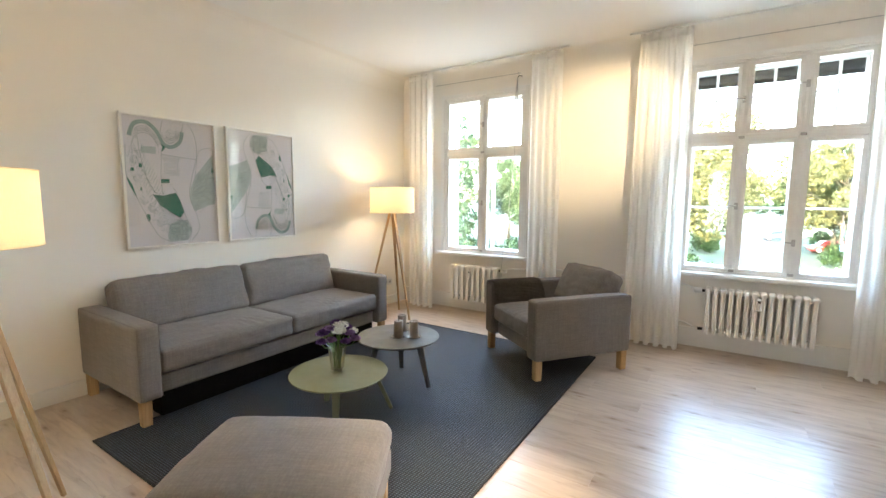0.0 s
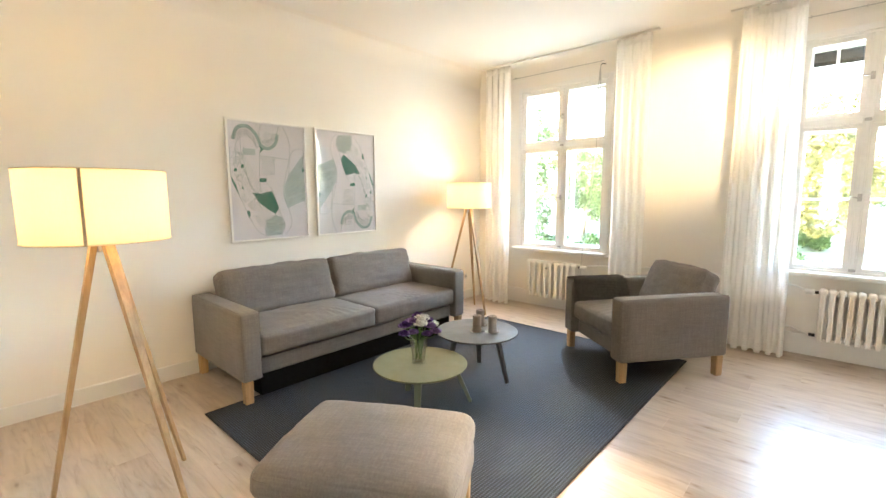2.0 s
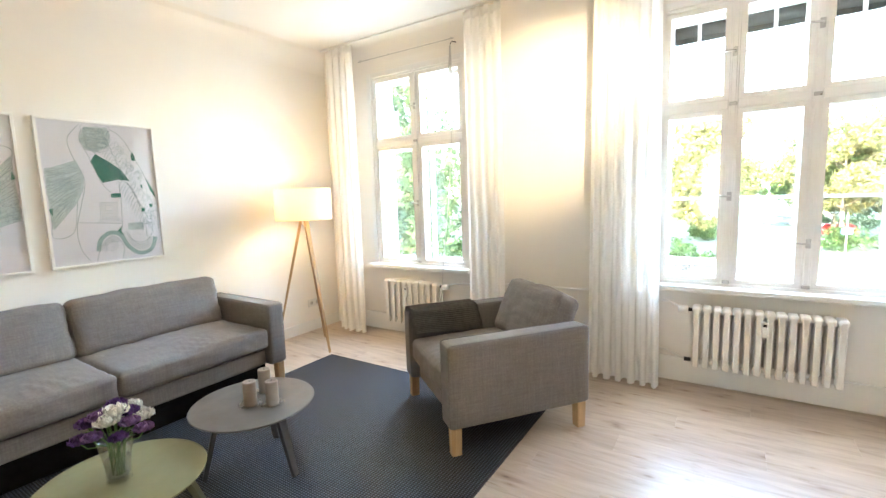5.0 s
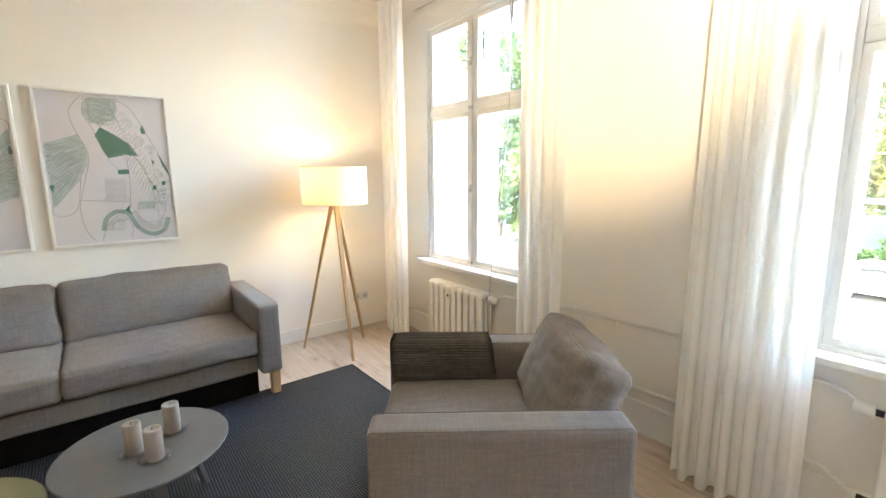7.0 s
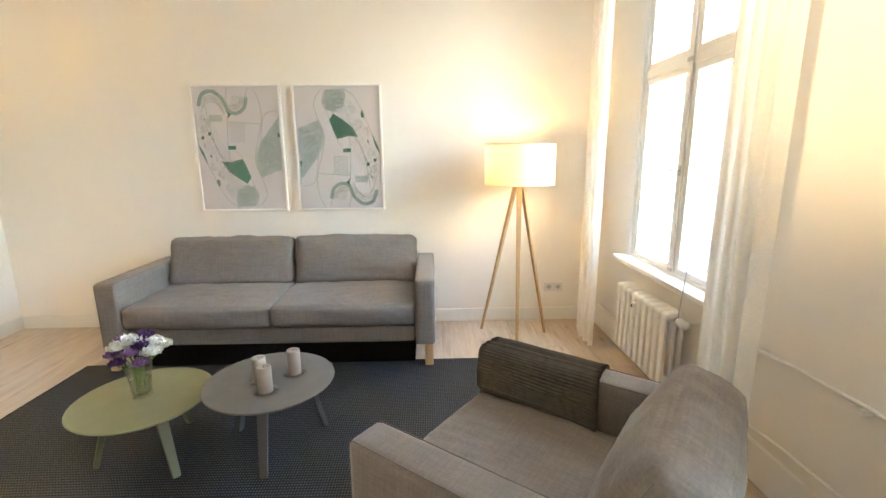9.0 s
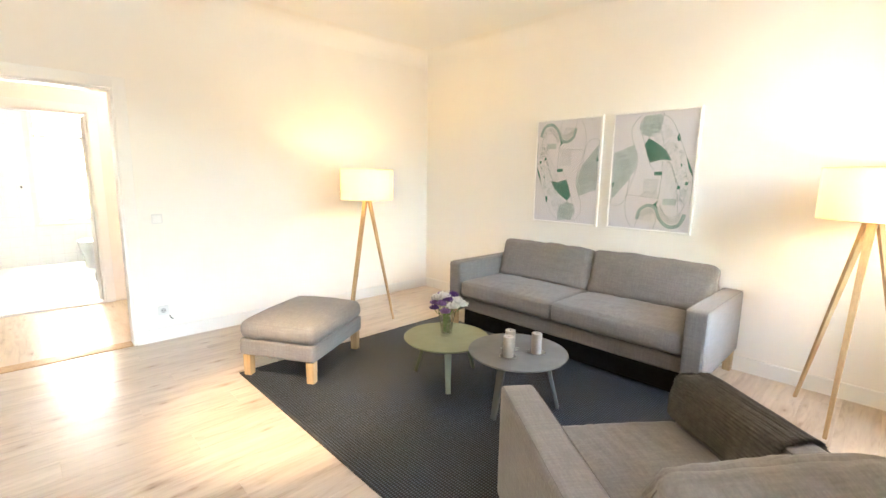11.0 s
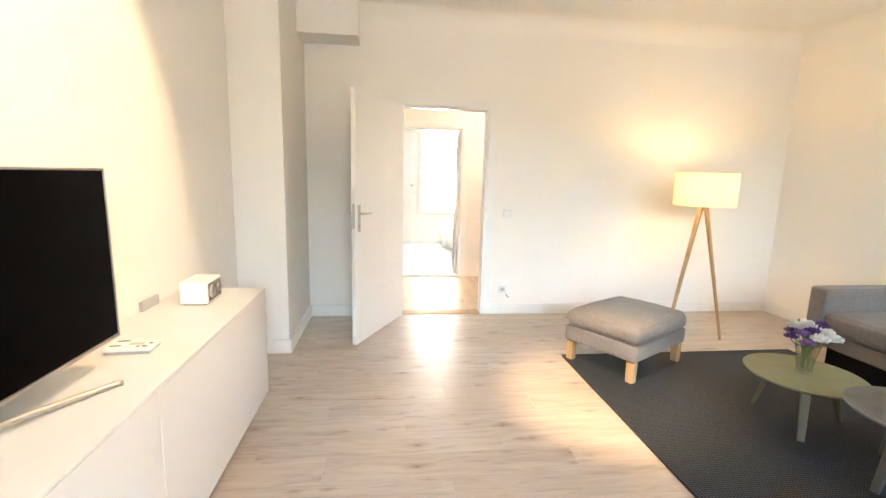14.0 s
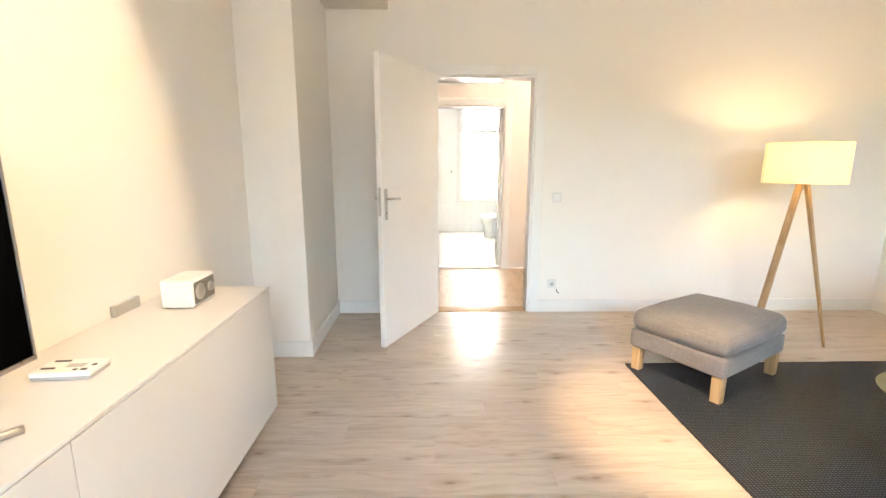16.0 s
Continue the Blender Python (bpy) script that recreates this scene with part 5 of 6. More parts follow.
stand = part("stand", tube([(-0.080, -0.366, 0.009), (-0.070, -0.355, 0.010), (-0.02, -0.27, 0.014), (0.03, -0.17, 0.022), (0.060, -0.08, 0.032), (0.072, 0.0, 0.038), (0.060, 0.08, 0.032), (0.03, 0.17, 0.022), (-0.02, 0.27, 0.014), (-0.070, 0.355, 0.010), (-0.080, 0.366, 0.009)], 0.0095, seg=12), STEEL, tv, "bent chrome tube stand", True)
part("neck", tube([(0.072, 0, 0.03), (0.060, 0, 0.06), (0.036, 0, a + 0.05)], 0.014, seg=12), CHROME, tv, "", True)

radio = thing("table_radio", pose(1.808, 2.25, SZ1), "small white table radio with a dark dial front", "radio")
part("case", box(-0.065, 0.065, -0.095, 0.095, 0.004, 0.118, 0.010, 3), WHITEPL, radio)
part("front_grille", box(-0.0675, -0.064, -0.080, 0.080, 0.016, 0.106, 0.004, 2), GREYDIAL, radio, "dark grey perforated front")
for y, r in ((0.040, 0.034), (-0.045, 0.022)):
    part("dial", moved(lathe([(0, 0), (r, 0), (r, 0.004), (r * 0.82, 0.009), (0, 0.009)], 28), pose(-0.0675, y, 0.062, 0, -90, 0)), STEEL, radio, "chrome tuning dial", True)
for y in (-0.07, 0.07):
    for x in (-0.045, 0.045):
        part("foot", box(x - 0.008, x + 0.008, y - 0.008, y + 0.008, 0, 0.004), BLACKPL, radio)
strip = tagged(part("cable_duct", box(XE - 0.02, XE, 2.29, 2.44, SZ1, SZ1 + 0.045, 0.003, 2), GREYPL), "short grey cable duct along the wall", "cable duct")

remote = thing("remote_control", pose(1.793, 2.902, SZ1, 0, 0, 4), "flat white remote control with dark keys", "remote control")
part("base_shell", box(-0.076, 0.076, -0.045, 0.045, 0, 0.010, 0.002, 1), GREYPL, remote, "pale grey lower shell")
part("body", box(-0.078, 0.078, -0.047, 0.047, 0.0102, 0.024, 0.004, 2), WHITEPL, remote)
for x0, x1, y0, y1 in ((0.018, 0.062, -0.036, -0.026), (-0.062, -0.044, 0.022, 0.034), (-0.036, -0.024, 0.024, 0.034), (0.030, 0.066, 0.012, 0.022), (-0.070, -0.056, -0.006, 0.004)):
    part("key", box(x0, x1, y0, y1, 0.0235, 0.0255, 0.0008, 1), DARKGREY, remote)
part("label_panel", box(-0.040, 0.008, -0.012, 0.012, 0.0235, 0.0246), GREYPL, remote)

# ---------------------------------------------------------------- ceiling spotlights
spots = thing("ceiling_spotlights", pose(0.35, 3.10, TOP), "three-headed white ceiling spotlight bar, switched on", "ceiling light")
part("bar", box(-0.02, 0.02, -0.30, 0.30, -0.03, 0.0, 0.006, 3), WHITEPL, spots)
for y, aim, cone, blend, watt in ((-0.22, (-0.60, 1.93, 0.0), 32, 0.8, SPOT_F), (0.0, (2.01, 3.16, 1.52), 69, 0.38, SPOT_T), (0.22, (-0.85, 5.20, 2.08), 41, 0.85, SPOT_W)):
    eye = Vector((0.35, 3.10 + y, TOP - 0.10))
    part("arm", tube([(0, y, -0.03), (0, y, -0.07)], 0.007, seg=8), WHITEPL, spots)
    head = part("spot_head", lathe([(0, 0.05), (0.018, 0.05), (0.026, 0.03), (0.032, -0.02), (0.030, -0.02), (0.024, 0.02), (0, 0.02)], 24), WHITEPL, spots, "", True)
    head.matrix_local = Matrix.Translation(-Vector((0.35, 3.10, TOP))) @ look(eye, aim)
    sd = bpy.data.lights.new("spot_light", "SPOT")
    sd.energy, sd.color, sd.spot_size, sd.spot_blend, sd.shadow_soft_size = watt, (1.0, 0.76, 0.45), radians(cone), blend, 0.02
    so = new("spot_light", sd)
    so.matrix_world = look(eye + (Vector(aim) - eye).normalized() * 0.03, aim)

# bare point lamp added under the spotlights to lift walls, chair and ceiling
fill_data = bpy.data.lights.new("room_fill", "POINT")
fill_data.energy, fill_data.color, fill_data.shadow_soft_size = FILL, (1.0, 0.75, 0.45), 0.12
new("room_fill", fill_data).matrix_world = pose(0.35, 3.10, TOP - 0.30)

# ---------------------------------------------------------------- hallway and bathroom beyond the door
HY0, HY1, HX0, HX1 = -1.57, YS - T, -2.0, 2.0
BY0, BX0, BX1 = -4.65, -1.05, 1.05
structure("floor_hall", box(HX0, HX1, HY0 - 0.12, HY1 + T - 0.004, -0.10, -0.002), HALLWOOD, "honey oak hallway floor", "floor")
structure("wall_hall_back", wall_with_holes("x", HX0, HX1, HY0 - 0.12, HY0, TOP, [(-0.13, 0.73, 0.0, 2.055), (-0.13, 0.73, 2.29, 2.68)]), HALLPAINT, "cream painted hallway wall with the bathroom door opening", "wall")
structure("wall_hall_side_1", box(HX0 - 0.1, HX0, HY0 - 0.12, HY1, -0.1, TOP), HALLPAINT, "cream painted hallway end wall", "wall")
structure("wall_hall_side_2", box(HX1, HX1 + 0.1, HY0 - 0.12, HY1, -0.1, TOP), HALLPAINT, "cream painted hallway end wall", "wall")
structure("ceiling_hall", box(HX0 - 0.1, HX1 + 0.1, BY0 - 0.2, YS - T, TOP, TOP + 0.12), CEIL, "white hallway ceiling", "ceiling")
structure("floor_bathroom", box(BX0, BX1, BY0, HY0 - 0.12, -0.10, 0.012), TILE, "pale tiled bathroom floor", "floor")
structure("wall_bath_side_1", box(BX0 - 0.1, BX0, BY0 - 0.2, HY0 - 0.12, -0.1, TOP), TILE, "white tiled bathroom wall", "wall")
structure("wall_bath_side_2", box(BX1, BX1 + 0.1, BY0 - 0.2, HY0 - 0.12, -0.1, TOP), TILE, "white tiled bathroom wall", "wall")
BW = (-0.60, 0.24, 0.66, 2.42)
bath_back = structure("wall_bath_back", wall_with_holes("x", BX0, BX1, BY0 - 0.2, BY0, TOP, [BW], -0.1), GROUT, "white tiled bathroom wall with a window", "wall")

frame_2 = casing(-0.13, 0.73, 2.055, HY0, 1, "door_frame_2")
part("jamb", box(-0.13, -0.112, HY0 - 0.12, HY0, 0, 2.055), TRIM, frame_2)
part("jamb", box(0.712, 0.73, HY0 - 0.12, HY0, 0, 2.055), TRIM, frame_2)
part("jamb_head", box(-0.112, 0.712, HY0 - 0.12, HY0, 2.037, 2.055), TRIM, frame_2)
part("threshold", box(-0.112, 0.712, HY0 - 0.12, HY0, -0.01, 0.02, 0.004, 2), TRIM, frame_2)
door_2 = thing("door_2", pose(-0.100, HY0 - 0.125, 0.02, 0, 0, -97), "white painted bathroom door standing wide open", "door", "", "structure")
part("leaf", box(0, 0.80, -0.02, 0.02, 0, 2.01, 0.003, 2), TRIM, door_2)
for z in (0.22, 1.70):
    part("hinge", tube([(-0.004, 0.026, z), (-0.004, 0.026, z + 0.09)], 0.008, seg=10), STEEL, door_2)
plate = part("handle_plate", box(0.735, 0.772, 0.02, 0.027, 0.95, 1.17, 0.003, 2), STEEL, door_2, "brushed steel long plate")
part("lever", tube([(0.754, 0.02, 1.10), (0.754, 0.06, 1.10), (0.735, 0.067, 1.10), (0.63, 0.064, 1.095)], 0.009, seg=10), STEEL, plate, "brushed steel lever", True)
fan = thing("window_fanlight", Matrix.Identity(4), "narrow fanlight over the bathroom door", "window", "", "structure")
for bx in ((-0.13, 0.73, 2.29, 2.32), (-0.13, 0.73, 2.65, 2.68), (-0.13, -0.10, 2.32, 2.65), (0.70, 0.73, 2.32, 2.65), (-0.10, 0.70, 2.345, 2.355)):
    part("sash_bar", box(bx[0], bx[1], HY0 - 0.06, HY0 - 0.02, bx[2], bx[3]), TRIM, fan)
pn = part("pane", box(-0.10, 0.70, HY0 - 0.042, HY0 - 0.038, 2.32, 2.65), PANE, fan)
pn.visible_shadow = False
window_3 = thing("window_3", Matrix.Identity(4), "white bathroom window, bright with daylight", "window", "", "structure")
for bx in ((BW[0], BW[1], BW[2], BW[2] + 0.06), (BW[0], BW[1], BW[3] - 0.06, BW[3]), (BW[0], BW[0] + 0.06, BW[2] + 0.06, BW[3] - 0.06), (BW[1] - 0.06, BW[1], BW[2] + 0.06, BW[3] - 0.06), (BW[0] + 0.06, BW[1] - 0.06, 1.95, 1.99)):
    part("window_frame", box(bx[0], bx[1], BY0 - 0.08, BY0 - 0.03, bx[2], bx[3], 0.004, 2), TRIM, window_3)
pn = part("pane", box(BW[0] + 0.06, BW[1] - 0.06, BY0 - 0.058, BY0 - 0.054, BW[2] + 0.06, BW[3] - 0.06), FROST, window_3, "frosted pane")
part("window_sill", box(BW[0] - 0.02, BW[1] + 0.02, BY0 - 0.03, BY0 + 0.05, BW[2] - 0.025, BW[2], 0.005, 2), TRIM, window_3)

# lamp out of view, added with its globe only to brighten the hallway
added_hall_lamp = thing("hall_ceiling_light", pose(-1.05, -0.72, TOP), "unseen round ceiling light added to brighten the hallway", "ceiling light")
part("rose", lathe([(0, -0.02), (0.06, -0.02), (0.065, 0.0), (0, 0.0)], 24), WHITEPL, added_hall_lamp, "", True)
part("globe", lathe([(0, -0.22), (0.06, -0.205), (0.095, -0.16), (0.10, -0.12), (0.085, -0.06), (0.05, -0.02), (0, -0.02)], 28), GLOBE, added_hall_lamp, "glowing globe of the added lamp", True)
hall_data = bpy.data.lights.new("hall_fill", "POINT")
hall_data.energy, hall_data.color, hall_data.shadow_soft_size = HALL, (1.0, 0.88, 0.74), 0.10
new("hall_fill", hall_data).matrix_world = pose(-1.05, -0.72, TOP - 0.36)

wc = thing("toilet", pose(-0.30, BY0 + 0.30, 0.012), "white ceramic toilet under the bathroom window", "toilet")
bm = bmesh.new()
for z, w, l, y in ((0.0, 0.11, 0.20, 0.30), (0.06, 0.105, 0.20, 0.30), (0.18, 0.12, 0.22, 0.33), (0.30, 0.165, 0.26, 0.37), (0.385, 0.185, 0.285, 0.39), (0.395, 0.18, 0.28, 0.39)):
    ring = [bm.verts.new((w * math.cos(6.28319 * k / 28), y + l * math.sin(6.28319 * k / 28), z)) for k in range(28)]
    if z > 0:
        for k in range(28):
            bm.faces.new((prev[k], prev[(k + 1) % 28], ring[(k + 1) % 28], ring[k]))
    prev = ring
bm.faces.new(prev)
part("bowl", bm, CERAMIC, wc, "", True)
bm = bmesh.new()
for z, w, l in ((0.396, 0.186, 0.286), (0.418, 0.188, 0.288), (0.424, 0.18, 0.28)):
    ring = [bm.verts.new((w * math.cos(6.28319 * k / 28), 0.39 + l * math.sin(6.28319 * k / 28), z)) for k in range(28)]
    if z > 0.4:
        for k in range(28):
            bm.faces.new((prev[k], prev[(k + 1) % 28], ring[(k + 1) % 28], ring[k]))
    prev = ring
bm.faces.new(prev)
part("lid", bm, CERAMIC, wc, "closed white seat lid", True)
hk = thing("wall_hook", pose(0.40, BY0 + 0.008, 1.20), "small dark hook on the bathroom tiles", "hook")
part("hook_body", tube([(0, 0, 0), (0, 0.03, 0), (0, 0.04, 0.02)], 0.011, seg=8), BLACKMETAL, hk)

# ---------------------------------------------------------------- outdoors
GZ = -4.4
structure("ground", box(-900, 900, -900, 900, GZ - 0.5, GZ), GRASS, "mown lawn with fallen leaves", "ground")
structure("road", box(-200, 200, 27.2, 33.6, GZ, GZ + 0.02), ASPHALT, "asphalt street in front of the house", "road")
structure("pavement", box(-200, 200, 12.0, 26.9, GZ, GZ + 0.12), PAVING, "pale stone pavement", "pavement")
structure("kerb", box(-200, 200, 26.9, 27.2, GZ, GZ + 0.14, 0.02, 2), PAVING, "granite kerb", "kerb")
bm = bmesh.new()
vs = [bm.verts.new(p) for p in ((0.3, 33.6, GZ + 0.02), (4.2, 33.6, GZ + 0.02), (6.4, 110, GZ + 0.02), (2.4, 110, GZ + 0.02))]
bm.faces.new(vs)
structure("path", bm, GRAVEL, "leaf-strewn gravel path through the park", "path")


def leaf_cloud(blobs, count, size, seed, material, name, parent, label=""):
    rs = np.random.RandomState(seed)
    vol = np.array([b[3] ** 3 for b in blobs])
    pick = rs.choice(len(blobs), count, p=vol / vol.sum())
    dirs = rs.normal(size=(count, 3))
    dirs /= np.linalg.norm(dirs, axis=1)[:, None]
    rad = rs.uniform(0.35, 1.0, count) ** 0.5
    bl = np.array(blobs)[pick]
    c = bl[:, :3] + dirs * (rad * bl[:, 3])[:, None] * np.array([1, 1, 0.8])
    u = rs.normal(size=(count, 3))
    u /= np.linalg.norm(u, axis=1)[:, None]
    w = np.cross(u, rs.normal(size=(count, 3)))
    w /= np.linalg.norm(w, axis=1)[:, None]
    s = (size * rs.uniform(0.6, 1.3, count))[:, None]
    verts = np.concatenate([c - u * s, c - w * s * 0.55, c + u * s, c + w * s * 0.55]).reshape(4, count, 3).transpose(1, 0, 2).reshape(-1, 3)
    me = bpy.data.meshes.new(name)
    me.from_pydata(verts.tolist(), [], np.arange(count * 4).reshape(-1, 4).tolist())
    me.materials.append(material)
    o = new(name, me)
    o.parent = parent
    return tagged(o, label) if label else o


def tree(m, seed, height, spread, material, leaves, size, label):
    t = thing("tree", m, label, "tree")
    rn = random.Random(seed)
    bole = height * 0.30
    part("trunk", tube([(0, 0, 0), (0.05, 0.03, bole * 0.5), (0.0, 0.1, bole), (0.1, 0.0, height * 0.6), (0.0, 0.0, height * 0.85)], 0.26, seg=10, r_end=0.05), BARK, t, "", True)
    blobs = []
    for k in range(16):
        a = k * 2.4 + rn.uniform(-0.4, 0.4)
        z = bole * 0.9 + (height - bole) * (0.05 + 0.9 * ((k + 0.5) / 16))
        reach = spread * (0.45 + 0.5 * math.sin(3.0 * (k + 1) / 17)) * rn.uniform(0.75, 1.1)
        end = (reach * math.cos(a), reach * math.sin(a), z)
        part("limb", tube([(0, 0, z - reach * 0.45), (end[0] * 0.5, end[1] * 0.5, z - reach * 0.12), end], 0.09, seg=6, r_end=0.02), BARK, t, "", True)
        blobs.append((*end, spread * rn.uniform(0.26, 0.40)))
        blobs.append((end[0] * 0.5, end[1] * 0.5, z + rn.uniform(0, 0.6), spread * rn.uniform(0.20, 0.32)))
    leaf_cloud(blobs, leaves, size, seed, material, "crown", t)
    return t


maple = tree(pose(-3.6, 39.5, GZ), 3, 12.5, 5.2, LEAFY, 15000, 0.19, "tall maple with yellow autumn leaves")
linden = tree(pose(-13.5, 17.0, GZ + 0.12), 5, 12.0, 4.6, LEAFG, 14000, 0.17, "leafy green street tree near the house")
oak = tree(pose(9.5, 62.0, GZ), 9, 11.0, 5.0, LEAFD, 11000, 0.22, "dark green park tree")
for x, y, rz, src in ((9.2, 56.0, 80, maple), (15.5, 60.0, 150, maple), (-10.5, 46.0, 200, maple), (24.0, 75.0, 20, maple), (-1.5, 82.0, 300, maple), (14.0, 96.0, 60, maple), (-17.0, 70.0, 120, maple),
                      (-22.0, 33.0, 40, linden), (-31.0, 42.0, 130, linden), (-19.0, 52.0, 220, linden), (-9.0, 66.0, 310, linden), (-27.0, 60.0, 10, linden), (-40.0, 38.0, 75, linden),
                      (2.0, 112.0, 100, oak), (22.0, 105.0, 200, oak), (33.0, 92.0, 30, oak), (-12.0, 104.0, 260, oak), (12.0, 118.0, 140, oak), (-25.0, 95.0, 330, oak), (45.0, 100.0, 70, oak)):
    copy_thing(src, pose(x, y, GZ, 0, 0, rz))


def shrub(x, y, w, d, h, seed, label):
    s = thing("shrub", pose(x, y, GZ), label, "shrub", "shrubs along the path")
    rn = random.Random(seed)
    blobs = [(rn.uniform(-w, w), rn.uniform(-d, d), rn.uniform(0.3, h - 0.5), rn.uniform(0.5, 0.9)) for _ in range(26)]
    leaf_cloud(blobs, 3200, 0.13, seed, LEAFD, "foliage", s)
    for k in range(5):
        part("branch", tube([(rn.uniform(-w, w) * 0.3, rn.uniform(-d, d) * 0.3, 0), (rn.uniform(-w, w), rn.uniform(-d, d), h * 0.7)], 0.03, seg=6, r_end=0.01), BARK, s)
    return s


bush = shrub(-4.0, 36.8, 3.6, 0.9, 2.2, 31, "dense dark green hedge behind the parked van")
for x, y, rz in ((-10.5, 37.2, 3), (-17.5, 37.5, 0), (11.0, 52.0, 8), (15.5, 50.0, 160), (12.5, 74.0, 20), (19.0, 66.0, 70), (-2.0, 60.0, 90), (-24.5, 37.0, 4)):
    copy_thing(bush, pose(x, y, GZ, 0, 0, rz))


def car(m, paint, length, width, height, roof0, roof1, label):
    c = thing("parked_car", m, label, "car", "parked cars")
    hl, hw = length / 2, width / 2
    side = [(-hl, 0.32), (-hl + 0.05, 0.70), (-hl + 0.95, 0.92), (roof0, height - 0.05), (roof0 + 0.35, height), (roof1 - 0.3, height), (roof1, height - 0.06), (hl - 0.06, 0.95), (hl, 0.6), (hl - 0.04, 0.32)]
    bm = bmesh.new()
    cols = []
    for x, z in side:
        inset = 0.16 if z > 1.0 else 0.0
        cols.append((bm.verts.new((x, -hw + inset, z)), bm.verts.new((x, hw - inset, z))))
    for a, b in zip(cols, cols[1:] + cols[:1]):
        bm.faces.new((a[0], b[0], b[1], a[1]))
    bm.faces.new([c_[0] for c_ in cols][::-1])
    bm.faces.new([c_[1] for c_ in cols])
    bmesh.ops.bevel(bm, geom=bm.edges[:], offset=0.06, segments=3, profile=0.5, affect="EDGES")
    part("body", bm, paint, c, "", True)
    for s in (-1, 1):
        y = s * (hw - 0.115)
        n = 3
        for k in range(n):
            xa = roof0 + 0.22 + (roof1 - roof0 - 0.44) * k / n
            xb = roof0 + 0.22 + (roof1 - roof0 - 0.44) * (k + 1) / n - 0.07
            part("side_window", box(xa, xb, min(y, y + s * 0.03), max(y, y + s * 0.03), 1.0, height - 0.16, 0.01, 1), CARGLASS, c)
        for x in (-hl + 0.85, hl - 0.85):
            wh = part("wheel", moved(lathe([(0, -0.1), (0.22, -0.1), (0.30, -0.085), (0.32, -0.04), (0.32, 0.04), (0.30, 0.085), (0.22, 0.1), (0, 0.1)], 24), pose(x, s * (hw - 0.09), 0.32, 90)), TYRE, c)
            part("rim", moved(lathe([(0, -0.012), (0.20, -0.012), (0.21, 0.004), (0.14, 0.012), (0, 0.008)], 20), pose(x, s * (hw + 0.012), 0.32, -90 * s)), STEEL, wh)
        for x, mt in ((-hl + 0.02, CHROME), (hl - 0.03, CARRED)):
            part("lamp_unit", box(x - 0.05, x + 0.05, min(s * (hw - 0.35), s * (hw - 0.04)), max(s * (hw - 0.35), s * (hw - 0.04)), 0.66, 0.82, 0.02, 1), mt, c)
    return c


car(pose(-2.2, 30.8, GZ + 0.02), CARWHITE, 4.7, 1.85, 1.68, -1.35, 2.25, "white people carrier parked at the kerb")
car(pose(9.8, 64.8, GZ, 0, 0, 8), CARRED, 4.2, 1.75, 1.45, -0.85, 1.6, "red hatchback parked between the shrubs")
car(pose(6.4, 81.0, GZ, 0, 0, 5), CARDARK, 4.4, 1.8, 1.5, -0.95, 1.7, "dark estate car parked at the end of the path")
car(pose(11.5, 90.0, GZ, 0, 0, -4), CARWHITE, 4.3, 1.8, 1.48, -0.95, 1.6, "white car parked beyond the trees")
for x in (6.3, 7.05):
    bo = thing("bollard", pose(x, 43.2, GZ), "white and grey path bollard", "bollard", "bollards beside the path")
    part("post", lathe([(0, 0), (0.07, 0), (0.07, 0.85), (0.04, 0.92), (0, 0.93)], 14), CARWHITE, bo)
    part("band", lathe([(0.0, 0.60), (0.074, 0.60), (0.074, 0.70), (0.0, 0.70)], 14), CARRED, bo)
sg = thing("street_sign", pose(7.45, 43.2, GZ), "tall grey sign post with a small plate", "sign")
part("post", tube([(0, 0, 0), (0, 0, 3.6)], 0.04, seg=8), STEEL, sg)
part("plate", box(-0.30, 0.30, -0.06, -0.045, 2.2, 2.6, 0.004, 1), SIGN, sg)
wing = thing("neighbouring_wing", Matrix.Identity(4), "pale rendered side wing of the same building", "facade")
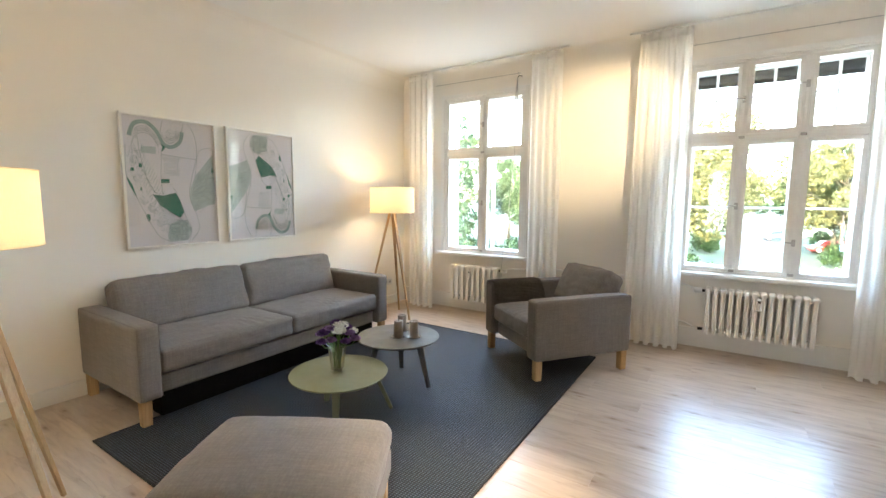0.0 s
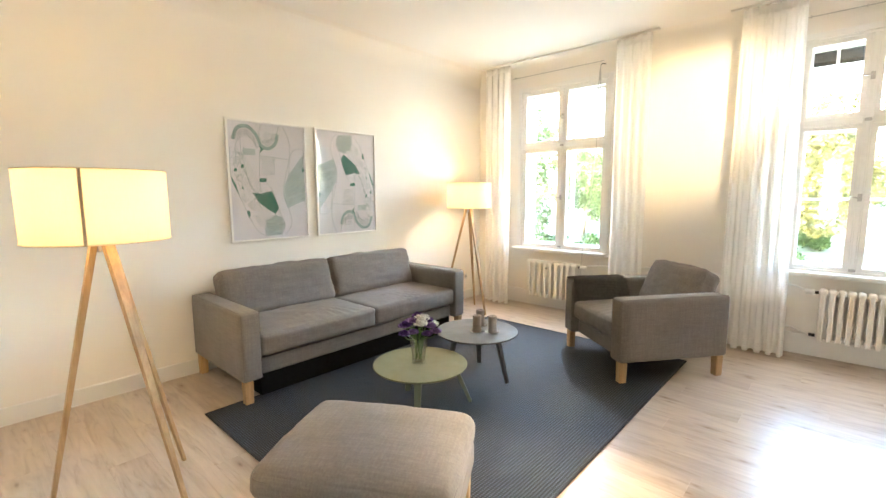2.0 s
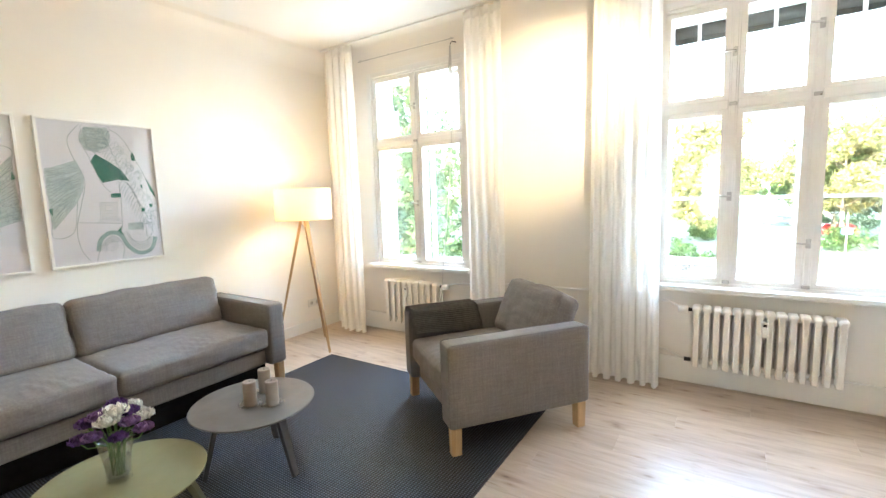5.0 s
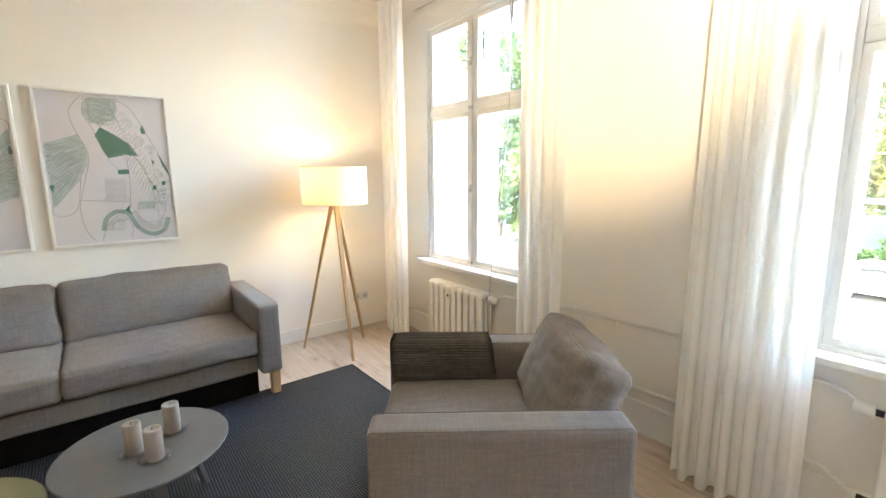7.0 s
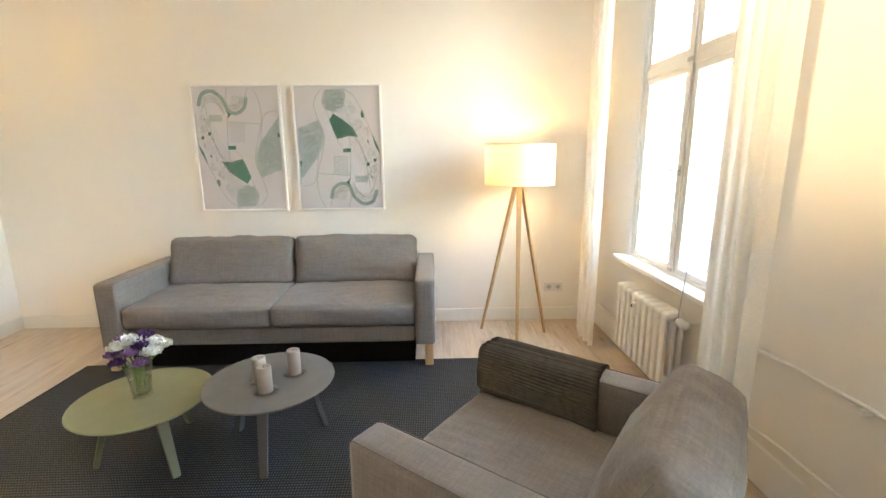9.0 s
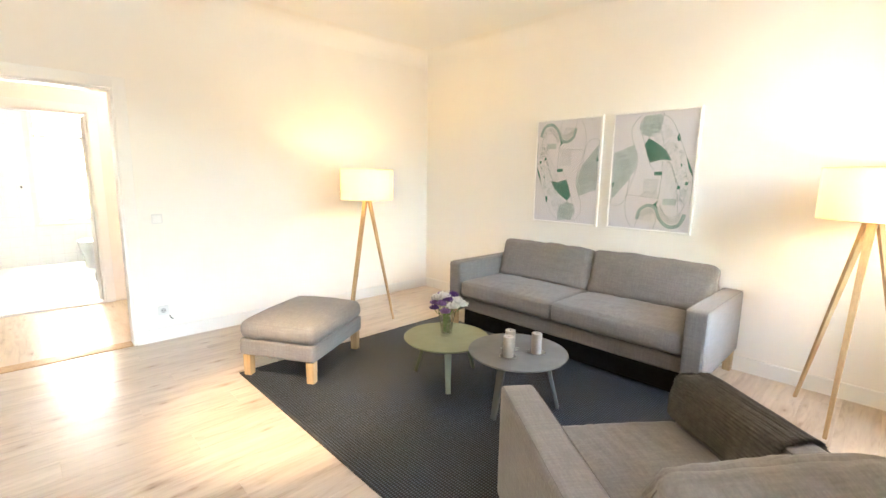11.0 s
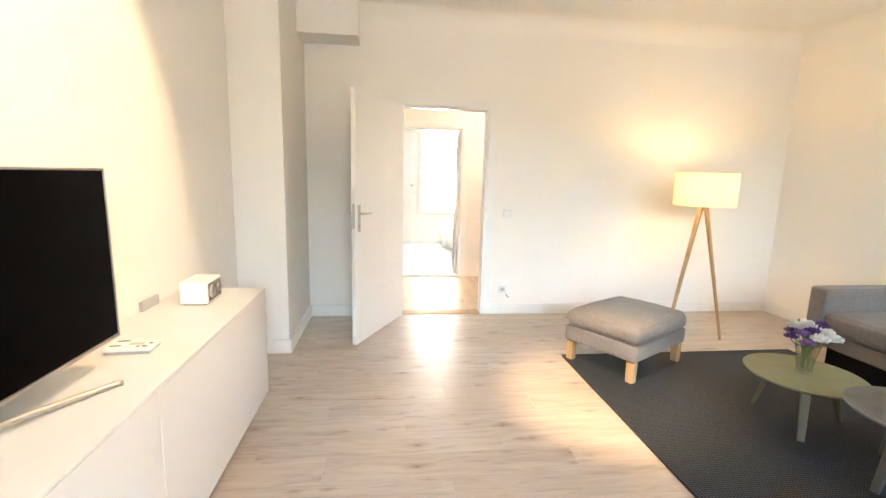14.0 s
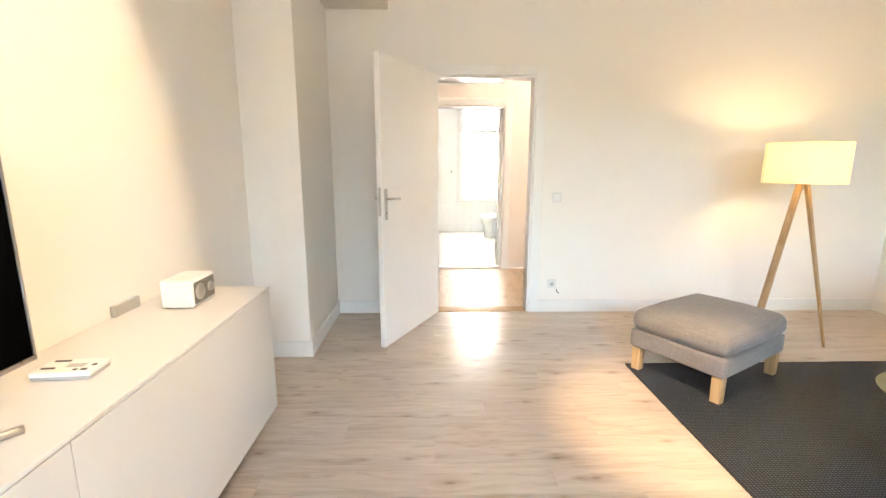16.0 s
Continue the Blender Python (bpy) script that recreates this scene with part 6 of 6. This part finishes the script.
part("wall", box(-6.4, -5.5, YN + 0.34, 8.6, GZ, 2.5, 0.01, 1), WALL, wing)
part("eaves", box(-6.6, -5.2, YN + 0.34, 8.8, 2.5, 3.1, 0.02, 2), RENDERED, wing, "ochre painted eaves band")

# ---------------------------------------------------------------- floor boards
floor = structure("floor", box(XW - 0.02, XE + T, YS - 0.005, YN + 0.02, -0.05, -0.0095), OAK, "pale oak laminate plank floor", "floor")
rnd = random.Random(77)
PWID, PLEN, GAP = 0.193, 1.285, 0.0006
full = bmesh.new()
box(0, PLEN - GAP, 0, PWID - GAP, -0.009, 0.0, bm=full)
top_edges = [e for e in full.edges if all(v.co.z > -0.001 for v in e.verts)]
bmesh.ops.bevel(full, geom=top_edges, offset=0.0005, segments=1, affect="EDGES")
plank_mesh = bpy.data.meshes.new("plank")
full.to_mesh(plank_mesh)
full.free()
plank_mesh.materials.append(PLANK)
y, row = YS, 0
while y < YN:
    x = XW - PLEN * ((row * 0.37 + rnd.uniform(0, 0.12)) % 1.0)
    while x < XE:
        x0, x1, y1 = max(x, XW), min(x + PLEN, XE + 0.0), min(y + PWID, YN)
        if x1 - x0 > 0.02 and y1 - y > 0.01:
            if x1 - x0 > PLEN - 0.001 and y1 - y > PWID - 0.001:
                o = new("plank", plank_mesh)
                o.location = (x, y, 0)
            else:
                o = part("plank", box(0, x1 - x0 - GAP, 0, y1 - y - GAP, -0.009, 0.0), PLANK)
                o.location = (x0, y, 0)
            o.parent = floor
        x += PLEN
    y += PWID
    row += 1

# bathroom tiles, and the boards' neighbours left plain
S = 0.15
tm = bpy.data.meshes.new("tile")
bm = box(0.0015, S - 0.0015, -0.001, 0.007, 0.0015, S - 0.0015)
bm.to_mesh(tm)
bm.free()
tm.materials.append(TILE)
for i in range(14):
    for j in range(17):
        x, z = BX0 + i * S, 0.012 + j * S
        if x + S > BW[0] - 0.02 and x < BW[1] + 0.02 and z + S > BW[2] - 0.03 and z < BW[3] + 0.01:
            continue
        o = new("tile", tm)
        o.location = (x, BY0, z)
        o.parent = bath_back
